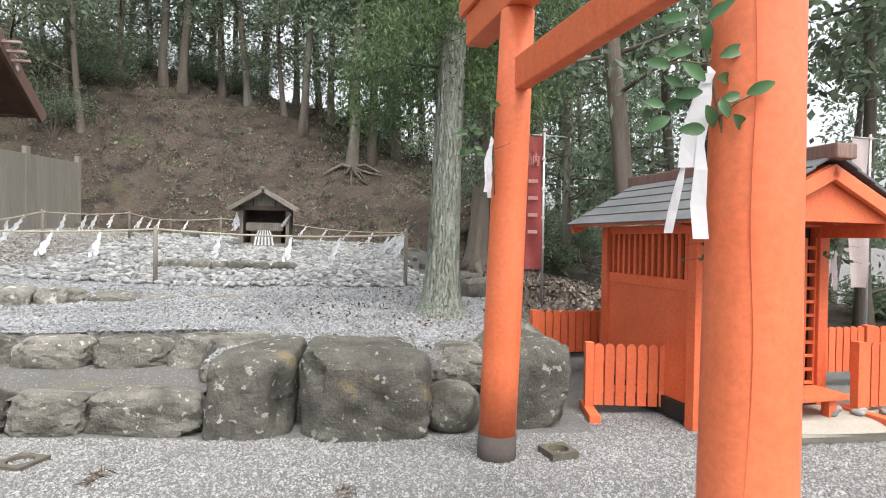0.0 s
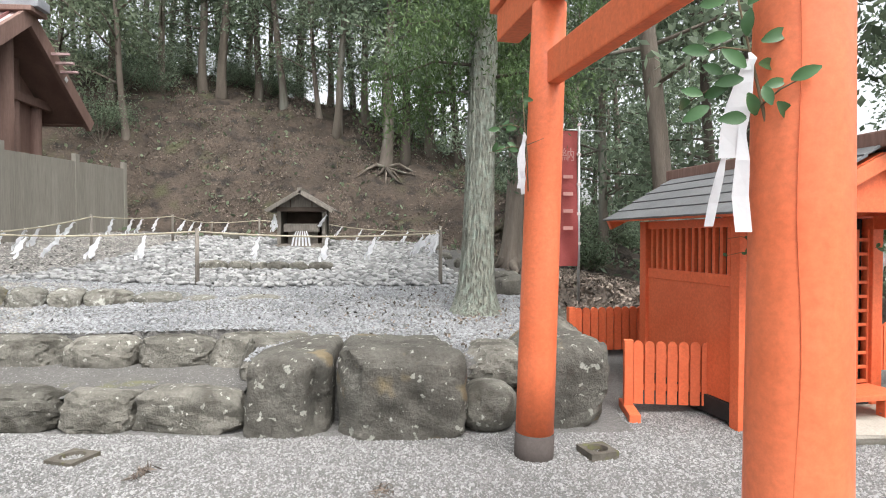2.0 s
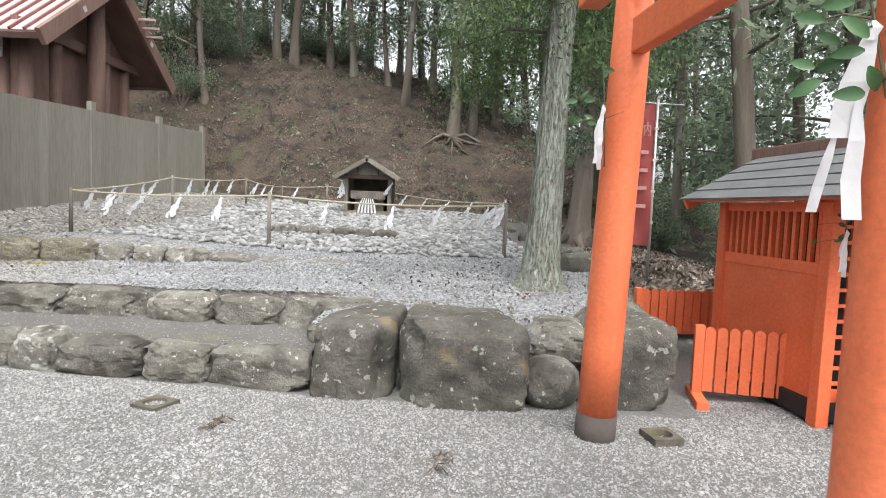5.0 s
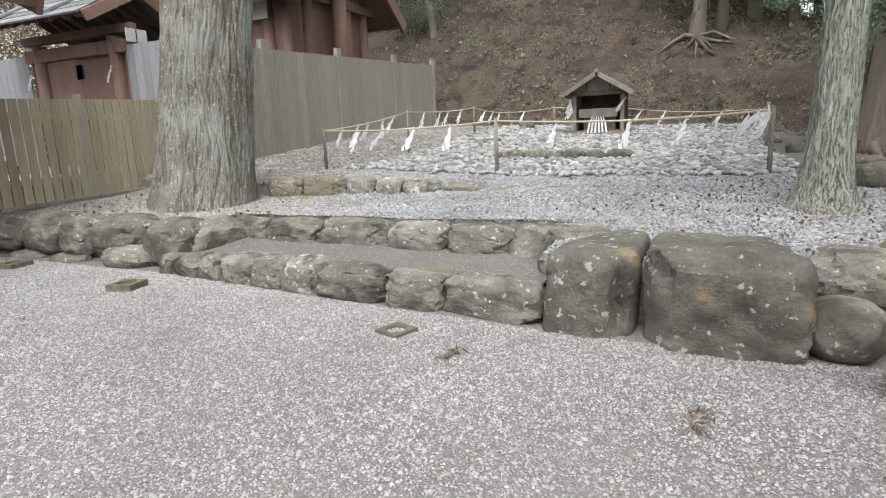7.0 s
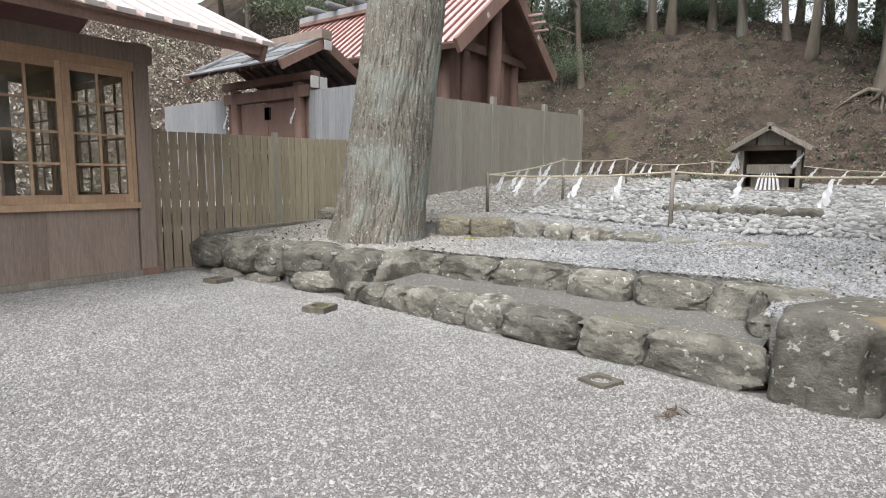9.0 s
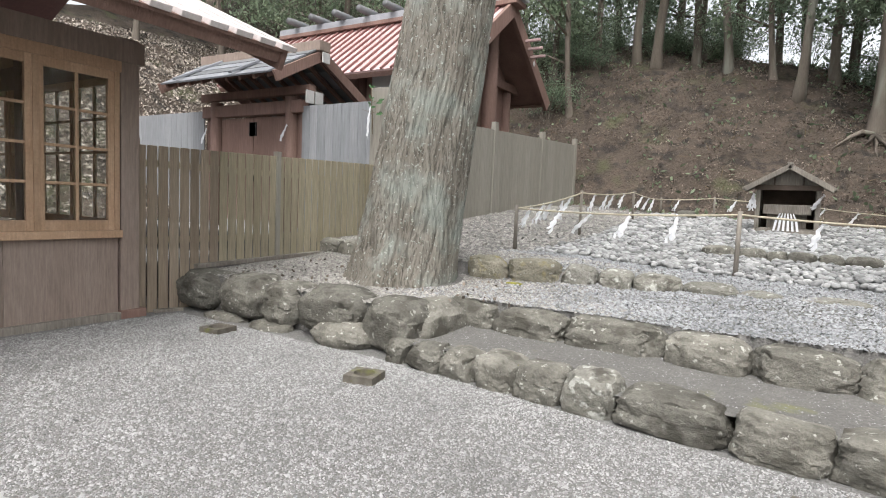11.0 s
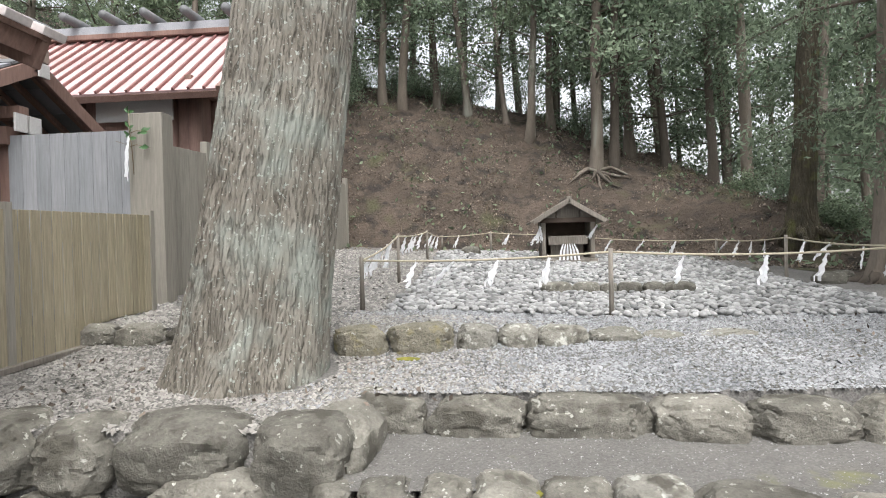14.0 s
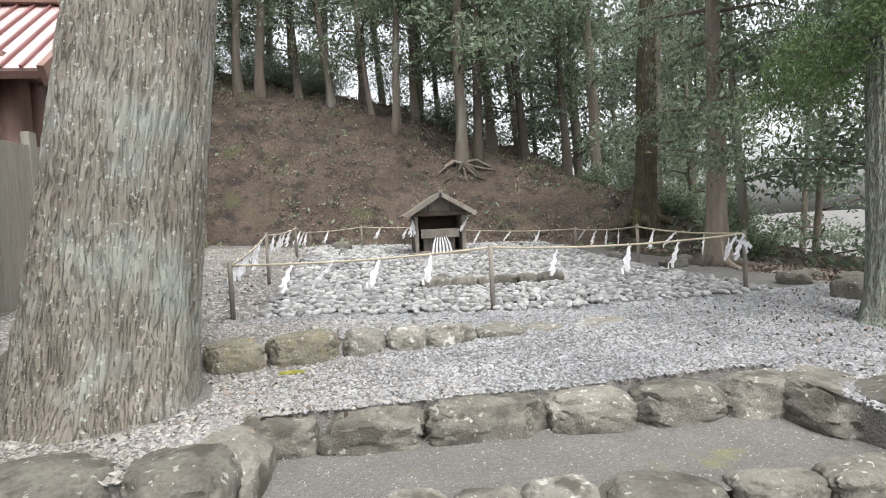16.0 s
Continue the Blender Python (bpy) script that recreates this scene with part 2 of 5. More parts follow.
def box(x0, x1, y0, y1, z0, z1, bev=.006, bm=None, m=None):
    """A bevelled box, joined to bm when given."""
    b = bmesh.new()
    bmesh.ops.create_cube(b, size=1)
    bmesh.ops.transform(b, verts=b.verts, matrix=Matrix.Translation(((x0 + x1) / 2, (y0 + y1) / 2, (z0 + z1) / 2)) @ Matrix.Diagonal((x1 - x0, y1 - y0, z1 - z0, 1)))
    if bev:
        bmesh.ops.bevel(b, geom=b.edges[:], offset=bev, segments=2, affect="EDGES", profile=.6)
    if m is not None:
        bmesh.ops.transform(b, verts=b.verts, matrix=m)
    if bm is None:
        return b
    tmp = bpy.data.meshes.new("t")
    b.to_mesh(tmp)
    b.free()
    bm.from_mesh(tmp)
    bpy.data.meshes.remove(tmp)
    return bm


def tube(pts, rads, seg=10, bm=None, caps=True, wob=0.0, flute=0.0):
    """A swept tube through pts with the given radii."""
    bm = bm or bmesh.new()
    pts = [Vector(p) for p in pts]
    rings = []
    for i, p in enumerate(pts):
        d = (pts[min(i + 1, len(pts) - 1)] - pts[max(i - 1, 0)]).normalized()
        a = d.orthogonal().normalized() if abs(d.z) < .9 else Vector((1, 0, 0)).cross(d).normalized().cross(d) * -1
        a = (a - d * a.dot(d)).normalized()
        b = d.cross(a)
        ring = []
        for k in range(seg):
            t = 2 * math.pi * k / seg
            r = rads[i]
            if wob:
                r *= 1 + wob * noise.noise(Vector((math.cos(t) * 1.7, math.sin(t) * 1.7, p.z * .6)) + Vector((p.x, p.y, 0)) * .01)
            if flute:
                r *= 1 + flute * noise.noise(Vector((math.cos(t) * 5.5, math.sin(t) * 5.5, p.z * .22)))
            ring.append(bm.verts.new(p + (a * math.cos(t) + b * math.sin(t)) * r))
        rings.append(ring)
    for r0, r1 in zip(rings, rings[1:]):
        for k in range(seg):
            bm.faces.new((r0[k], r0[(k + 1) % seg], r1[(k + 1) % seg], r1[k]))
    if caps:
        bm.faces.new(rings[0][::-1])
        bm.faces.new(rings[-1])
    return bm


def ramp1(v, xs, ys):
    return float(np.interp(v, xs, ys))


def sm(a, b, v):
    u = min(1, max(0, (v - a) / (b - a)))
    return u * u * (3 - 2 * u)


def boulder(sx, sy, sz, seed, boxy=3.2, rough=.09, n=7, facets=8, scoops=()):
    """A worn block of that size with a few flat facets, standing on z = 0; scoops are hollows (x, y, z, radius, depth) in half-sizes."""
    bm = bmesh.new()
    bmesh.ops.create_cube(bm, size=2)
    bmesh.ops.subdivide_edges(bm, edges=bm.edges[:], cuts=n, use_grid_fill=True)
    off = Vector((seed * 7.31, seed * 3.17, seed * 5.7))
    rnd = random.Random(seed)
    planes = []
    for _ in range(facets):
        d = Vector((rnd.gauss(0, 1), rnd.gauss(-.2, .8), rnd.gauss(.3, .8))).normalized()
        w = (abs(d.x) ** boxy + abs(d.y) ** boxy + abs(d.z) ** boxy) ** (-1 / boxy)
        planes.append((d, w * rnd.uniform(.84, .96)))
    sk, tp = .1 * noise.noise(off * 1.3), .1 * noise.noise(off * 2.1)
    for v in bm.verts:
        p = v.co.copy()
        p /= (abs(p.x) ** boxy + abs(p.y) ** boxy + abs(p.z) ** boxy) ** (1 / boxy)
        for d, w in planes:
            k = p.dot(d)
            if k > w:
                p -= d * (k - w) * .95
        d = 1 + rough * .8 * noise.noise(p * .9 + off) + rough * .4 * noise.noise(p * 2.3 + off) + rough * .45 * noise.noise(p * 5 + off) + rough * .3 * noise.noise(p * 11 + off) - rough * .55 * math.exp(-(noise.noise(p * 1.5 + off * 2) / .07) ** 2)
        for cx, cy, cz, r, dep in scoops:
            q = ((p.x - cx) ** 2 * 4 + (p.y - cy) ** 2 + (p.z - cz) ** 2 * .6) / (r * r)
            d -= dep * math.exp(-q)
        v.co = Vector((p.x * d * sx / 2 + sk * p.z * sx * .3, p.y * d * sy / 2, (p.z * d + .94 + tp * p.x) * sz / 1.94))
    return bm


# ---- ground levels ----
def low(x):
    return -0.035 - 0.010 * x


def row_y(x):
    return ramp1(x, (-9.6, -7.6, -6.1, -2.7, 3), (8.0, 7.75, 7.5, 8.02, 8.6))


def terrace_z(x, y):
    z = ramp1(y, (4.6, 5.3, 6.2, 7.4, 8.3, 9.1, 12.8, 16.5, 20, 21.3, 23), (.45, .5, .535, .6, .71, .77, .97, 1.24, 1.45, 1.54, 1.9))
    z -= (x + 2.4) * .028 * min(1, max(0, (y - 9) / 7))
    left = min(1, max(0, (-2.4 - x) / 2.6))
    if y > row_y(x) + .12:
        z += .17 * left * (1 - sm(8.3, 10.5, y) * .75)
    z += .05 * sm(-6.5, -9.3, x) if x < -6.5 else 0
    return z


def hill_z(x, y):
    foot = ramp1(x, (-30, -10, -3, 1.5, 5, 9, 16), (22, 21.3, 20.6, 19.2, 15.5, 13.5, 12))
    base = terrace_z(max(-12, min(x, 3)), min(y, foot)) if y < foot + .01 else terrace_z(max(-12, min(x, 3)), foot)
    crest = ramp1(x, (-40, -20, -8, -2, 3.6, 9, 14, 40), (11, 10, 8.6, 7.2, 4.4, .4, -2.2, -4))
    span = ramp1(x, (-10, -2, 4, 12), (13.5, 13, 13.5, 15))
    u = (y - foot) / span
    z = base
    if u > 0:
        z += crest * (1 - (1 - min(u, 1)) ** 1.5)
        z -= max(0, u - 1.15) * 1.5
        z += (.3 * noise.noise(Vector((x * .55, y * .55, 1))) + .34 * (abs(noise.noise(Vector((x * 1.1, y * 1.5, 3)))) - .2) + .2 * noise.noise(Vector((x * 3.1, y * 3.1, 8))) + .3 * noise.noise(Vector((x * .2, y * .22, 9))) + .45 * abs(noise.noise(Vector((x * .35, y * .3, 4))))) * sm(0, .2, u)
    if x < -17:
        z += min(9, (-17 - x) * .6) * (1 - .5 * sm(0, 1, u)) + .25 * noise.noise(Vector((x * .6, y * .6, 6)))
    if x > 3:
        z -= sm(3, 9, x) * .75 * (1 - sm(0, .8, u))
    return z


def sheet(name, x0, x1, y0, y1, dx, dy, fz, m, label, cat, keep=None, skirt=0.0):
    xs, ys = np.arange(x0, x1 + dx * .5, dx), np.arange(y0, y1 + dy * .5, dy)
    verts = [(float(x), float(y), fz(float(x), float(y))) for y in ys for x in xs]
    nx = len(xs)
    faces = []
    for j in range(len(ys) - 1):
        for i in range(nx - 1):
            if keep is None or keep(xs[i] + dx / 2, ys[j] + dy / 2):
                a = j * nx + i
                faces.append((a, a + 1, a + nx + 1, a + nx))
    me = bpy.data.meshes.new(name)
    me.from_pydata(verts, [], faces)
    me.materials.append(m)
    me.shade_smooth()
    if skirt:
        bm = bmesh.new()
        bm.from_mesh(me)
        bmesh.ops.delete(bm, geom=[v for v in bm.verts if not v.link_faces], context="VERTS")
        rim = [e for e in bm.edges if e.is_boundary]
        ext = bmesh.ops.extrude_edge_only(bm, edges=rim)["geom"]
        for v in ext:
            if isinstance(v, bmesh.types.BMVert):
                v.co.z -= skirt
        bm.to_mesh(me)
        bm.free()
    return tagged(new(name, me), label, cat, kind="structure")


# ---- setting ----
def ground_z(x, y):
    return low(x) + (.012 * noise.noise(Vector((x * .8, y * .8, 0))) if abs(x) < 14 and abs(y) < 10 else 0)


xs = [-2000, -300, -80, -30] + list(np.arange(-14, 9.01, .5)) + [30, 80, 300, 2000]
ys = [-2000, -300, -60, -20] + list(np.arange(-6, 9.01, .5)) + [20, 60, 300, 2000]
gv = [(x, y, ground_z(max(-14, min(9, x)), y) - (.5 if y > 10 else 0) - (3.5 if x > 20 or y > 55 else 0)) for y in ys for x in xs]
gf = [(j * len(xs) + i, j * len(xs) + i + 1, (j + 1) * len(xs) + i + 1, (j + 1) * len(xs) + i) for j in range(len(ys) - 1) for i in range(len(xs) - 1)]
gm = bpy.data.meshes.new("ground")
gm.from_pydata(gv, [], gf)
gm.materials.append(GRAVEL)
gm.shade_smooth()
tagged(new("ground", gm), "pale crushed gravel courtyard ground", "ground", kind="structure")


def on_terrace(x, y):
    if y > 24:
        return False
    if x < -5.5:
        return y > 5.25 and x > -10.6
    if x < -1.0:
        return y > 6.2
    return y > 4.85 and x < ramp1(y, (4.8, 6.5, 7.5, 9, 24), (2.0, 2.2, 2.5, 2.7, 2.7))


sheet("terrace_gravel", -10.7, 5, 4.8, 23.6, .16, .16, lambda x, y: terrace_z(x, y) + .03 * noise.noise(Vector((x * 1.2, y * 1.2, 5))), BED2, "raised grey gravel terrace behind the stones", "terrace", on_terrace, .55)
sheet("hillside", -44, 40, -12, 56, .3, .32, lambda x, y: hill_z(x, y) - .04 - (0.6 if (x < 2.0 and y < 18 and x > -10.5) else 0), LITTER, "steep hillside of brown leaf litter", "hillside", lambda x, y: x < -16.8 or y > ramp1(x, (-44, -12, -10, 1.3, 1.9, 2.6, 4.5, 9, 14), (13, 13, 19, 17, 9.2, 7.1, 7.4, 8.5, 8)))
sheet("tread", -5.5, -.95, 4.75, 6.25, .25, .25, lambda x, y: .215 + .03 * noise.noise(Vector((x, y, 2))) + .03 * sm(5.2, 6.2, y), CONCRETE, "bare grey earth tread between stone steps", "step", lambda x, y: y > 4.45 - (x + .87) * .0897 + .22)

# ---- stones of the steps and retaining wall ----
def stone(x0, x1, yf, depth, z0, z1, seed, m=STONE, label="grey weathered boulder with pale lichen", group="step stones", boxy=4.0, rough=.11, rz=0.0, n=17, scoops=(), facets=7):
    bm = boulder((x1 - x0) * 1.02, depth, z1 - z0, seed, boxy, rough, n, facets, scoops)
    return solo("boulder", bm, m, label, "boulder", group, smooth=True, at=pose((x0 + x1) / 2, yf + depth / 2, z0, 0, 0, rz))


def front_y(x):
    return 4.45 - (x + .87) * .0897


low_x = (-5.6, -5.3, -4.9, -4.52, -4.1, -3.66, -3.2, -2.38, -1.8, -.9)
low_h = (.24, .25, .28, .3, .31, .34, .31, .31, .33)
for i, h in enumerate(low_h):
    a, b = low_x[i], low_x[i + 1]
    pale = i == 5
    stone(a, b, front_y((a + b) / 2), .42 + .06 * (i % 3 == 0), low((a + b) / 2) - .06, h, 11 + i, STONE_PALE if pale else STONE, group="lower step stones",
          label="pale lichen-covered rounded step boulder" if pale else "grey rounded boulder of the lower step", rz=-5)
up_x = (-5.6, -4.95, -4.09, -3.1, -2.38, -1.58, -.88)
up_h = (.56, .52, .53, .52, .52, .55)
for i, h in enumerate(up_h):
    a, b = up_x[i], up_x[i + 1]
    stone(a, b, 6.02 - (a + 5.6) * .07, .5, .1, h, 31 + i, group="upper step stones", label="grey lichen-spotted boulder of the upper step", rz=-3)
left_x = (-9.45, -8.52, -7.66, -7.1, -6.12, -5.38)
for i in range(5):
    a, b = left_x[i], left_x[i + 1]
    stone(a, b, 5.02, .75, .08 if i != 4 else .02, (.6, .62, .6, .62, .6)[i], 51 + i, group="terrace wall stones", label="brown-grey boulder of the terrace wall", boxy=3.0, rough=.1)
stone(-6.75, -5.95, 4.9, .5, -.05, .3, 61, group="terrace wall stones", label="low wedge-shaped grey boulder", boxy=2.4)
stone(-7.75, -7.15, 4.93, .4, -.08, .14, 62, group="terrace wall stones", label="small dark boulder at the wall foot", boxy=2.6)
stone(-8.7, -7.9, 4.95, .4, -.1, .14, 63, group="terrace wall stones", label="small dark boulder at the wall foot", boxy=2.6)
stone(-.89, -.2, 4.38, 1.3, -.1, .62, 71, STONE_B, group="large wall blocks", label="upright squared dark grey stone block", boxy=9, rough=.045, n=23, facets=2, scoops=((.8, -1, -.35, .5, .26), (.66, -1, .4, .3, .14)))
stone(-.16, .88, 4.28, 1.0, -.1, .66, 72, STONE_B, group="large wall blocks", label="massive dark stone block with ochre lichen", boxy=7.5, rough=.055, n=23, facets=3, scoops=((.22, -1, .0, .22, .09), (-.75, -1, .7, .3, .08)))
stone(.86, 1.34, 4.35, .6, -.08, .34, 73, group="large wall blocks", label="round grey boulder between the blocks", boxy=2.4, rough=.05)
stone(.92, 1.62, 4.7, .9, .2, .57, 74, group="large wall blocks", label="grey boulder lying on a lower one", boxy=3.4)
stone(1.42, 2.15, 4.5, 1.15, -.12, .66, 75, STONE_B, group="large wall blocks", label="large squared corner block of dark stone", boxy=7, rough=.065, n=19, facets=4)
stone(1.7, 2.35, 5.6, 1.0, .05, .66, 76, group="large wall blocks", label="dark boulder behind the corner block", boxy=3)
stone(1.9, 2.5, 6.6, .8, .15, .7, 77, group="large wall blocks", label="dark boulder behind the corner block", boxy=3)
mid_x = (-6.12, -5.55, -4.78, -4.3, -3.86, -3.28, -2.66, -2.1, -1.3)
for i in range(8):
    a, b = mid_x[i], mid_x[i + 1]
    top = (.93, .93, .9, .88, .86, .8, .74, .74)[i]
    stone(a, b, row_y((a + b) / 2) - .1, .4, .52, top, 81 + i, STONE_MOSS if i < 2 else STONE_PALE, "mossy yellow-green boulder of the upper kerb" if i < 2 else "pale lichen-covered boulder of the upper kerb", "upper kerb stones", 3.2, rz=8)
for i, (a, b) in enumerate(((-9.45, -8.88), (-8.88, -8.25), (-8.25, -7.6), (-7.6, -7.1))):
    stone(a, b, 7.78, .4, .56, .95, 91 + i, STONE, "grey boulder of the upper kerb beside the fence", "upper kerb stones", 3.2)
edge_x = (-3.5, -2.95, -2.5, -2.2, -1.78, -1.42, -.92)
for i in range(6):
    a, b = edge_x[i], edge_x[i + 1]
    stone(a, b, 11.2, .3, terrace_z(a, 11.3) - .05, terrace_z(a, 11.3) + .2, 101 + i, STONE, "smooth grey edging stone among cobbles", "edging stones", 3.4, .05, n=5)
for i, (x, y, s) in enumerate(((1.9, 12.5, .45), (2.5, 13.1, .4), (1.6, 14.6, .35), (2.2, 9.6, .4), (2.1, 8.4, .5), (2.6, 8.9, .45), (-4.9, 18.6, .5), (3.0, 10.2, .3))):
    solo("boulder", boulder(s * 1.3, s, s * .7, 120 + i, 2.8, .12, 5), STONE, "half-buried grey boulder beside the plot", "boulder", "scattered boulders", smooth=True, at=pose(x, y, terrace_z(x, y) - .08, 0, 0, i * 50))
stone(-5.75, -5.25, 5.3, .9, .0, .55, 79, group="terrace wall stones", label="grey boulder at the terrace corner", boxy=4)


stone(-1.2, -.5, 5.25, 1.15, .05, .57, 78, group="large wall blocks", label="grey boulder closing the end of the steps", boxy=4)


# ---- drains in the gravel ----
def drain():
    ob = thing("drain_cover", (0, 0, 0), "square dark stone drain cover with round hole", "drain", "drain covers")
    bm = bmesh.new()
    n = 24
    s = .15
    def ring(r, z, sq):
        out = []
        for k in range(n):
            a = 2 * math.pi * k / n + math.pi / 4
            c, d = math.cos(a), math.sin(a)
            f = s / max(abs(c), abs(d)) if sq else r
            out.append(bm.verts.new((c * f, d * f, z)))
        return out
    rs = [ring(0, -.05, True), ring(0, .07, True), ring(.105, .07, False), ring(.1, .0, False)]
    for a, b in zip(rs, rs[1:]):
        for k in range(n):
            bm.faces.new((a[k], a[(k + 1) % n], b[(k + 1) % n], b[k]))
    bmesh.ops.recalc_face_normals(bm, faces=bm.faces[:])
    part("rim", bm, DRAINM, ob)
    b2 = bmesh.new()
    bmesh.ops.create_circle(b2, cap_ends=True, segments=24, radius=.108)
    bmesh.ops.translate(b2, verts=b2.verts, vec=(0, 0, .002))
    part("hole_bottom", b2, DRAINM, ob, "dark bottom of the round hole")
    return ob


d0 = drain()
spots_d = ((1.8, 3.92, 12, .74), (-1.95, 4.02, -20, .8), (-5.34, 4.3, 14, .95), (-7.74, 4.57, 5, .95))
d0.matrix_basis = pose(spots_d[0][0], spots_d[0][1], low(spots_d[0][0]), 0, 0, spots_d[0][2])
d0.scale = (spots_d[0][3],) * 3
for x, y, a, k in spots_d[1:]:
    copy_thing(d0, pose(x, y, low(x) - (.02 if x > -3 else 0), 0, 0, a)).scale = (k,) * 3


# ---- torii ----
FAR, NEAR = Vector((1.325, 3.93)), Vector((1.635, 1.60))
torii = thing("torii", (1.48, 2.8, 0), "vermilion painted wooden shrine gate with grey footing bands", "torii gate")
TO = Vector((1.48, 2.8, 0))
for c, lean, rk in ((FAR, Vector((.09, -.05)), .885), (NEAR, Vector((.095, .12)), 1.045)):
    z0 = low(c.x) - .1
    pts = [Vector((c.x + lean.x * z / 3.2, c.y + lean.y * z / 3.2, z)) - TO for z in (z0, .13, .6, 1.2, 1.8, 2.4, 3.22)]
    pil = part("pillar", tube(pts[1:], [rk * r for r in (.157, .156, .153, .149, .145, .138)], 48), VERM, torii, "round vermilion pillar with drying cracks", True)
    part("footing_band", tube([pts[0], pts[1] + Vector((0, 0, .004))], (.164 * rk, .162 * rk), 48), BANDM, pil, "dark grey protective band", True)
dirv = (NEAR + Vector((.095, .12)) - FAR - Vector((.09, -.05))).normalized()


def beam(a, b, w, z0, z1, crown=0.0, bev=.012):
    """A beam along the gate from a to b."""
    L = (b - a).length
    bm = box(-L / 2, L / 2, -w / 2, w / 2, 0, z1 - z0, bev)
    for v in bm.verts:
        v.co.z += crown * (2 * v.co.x / L) ** 2
    c = (a + b) / 2
    bmesh.ops.transform(bm, verts=bm.verts, matrix=Matrix.Translation((c.x, c.y, z0)) @ Matrix.Rotation(math.atan2((b - a).y, (b - a).x), 4, "Z"))
    bmesh.ops.translate(bm, verts=bm.verts, vec=-TO)
    return bm


crack = bmesh.new()
cz = [.3 + .06 * k for k in range(37)]
tube([(NEAR.x + .095 * z / 3.2 - TO.x - .1 - .02 * noise.noise(Vector((z * 1.3, 0, 0))), NEAR.y + .12 * z / 3.2 - TO.y - .126 + .016 * noise.noise(Vector((z * 1.3, 0, 0))), z) for z in cz], [.0022 + .0015 * noise.noise(Vector((z * 4, 2, 0))) for z in cz], 6, crack)
part("drying_crack", crack, VERM2, torii, "fine vertical drying crack", True)
f2, n2 = FAR + Vector((.08, -.045)), NEAR + Vector((.08, .1))
part("tie_beam", beam(f2 + dirv * .05, n2 - dirv * .05, .1, 2.63, 2.86), VERM, torii)
part("lintel", beam(f2 - dirv * .85, n2 + dirv * .85, .2, 3.2, 3.46, .03), VERM, torii)
part("top_rail", beam(f2 - dirv * .95, n2 + dirv * .95, .27, 3.46, 3.6, .04), VERM, torii)


# ---- evergreen branch with paper, tied to a post ----
def leaf_mesh(length, width, m):
    bm = bmesh.new()
    rows = []
    for i in range(6):
        u = i / 5
        w = width * .5 * math.sin(math.pi * (u * .92 + .04)) ** .8
        z = -.22 * length * u * u
        rows.append([bm.verts.new((s * w, u * length, z + abs(s) * w * .35)) for s in (-1, 0, 1)])
    for a, b in zip(rows, rows[1:]):
        for k in range(2):
            bm.faces.new((a[k], a[k + 1], b[k + 1], b[k]))
    return mesh_of("leaf", bm, m, True)


LEAFM = [leaf_mesh(.085, .043, SAKAKI), leaf_mesh(.07, .036, SAKAKI), leaf_mesh(.095, .046, SAKAKI)]


def strip(path, w, bm, zig=0.0):
    """A ribbon of paper along a path."""
    prev = None
    for i, p in enumerate(path):
        p = Vector(p)
        u = i / max(1, len(path) - 1)
        ww = w * (.35 + .65 * min(1, u * 2.2))
        side = Vector((math.cos(zig * u), math.sin(zig * u), 0)) * ww / 2
        cur = (bm.verts.new(p - side), bm.verts.new(p + side))
        if prev:
            bm.faces.new((prev[0], prev[1], cur[1], cur[0]))
        prev = cur
    return bm


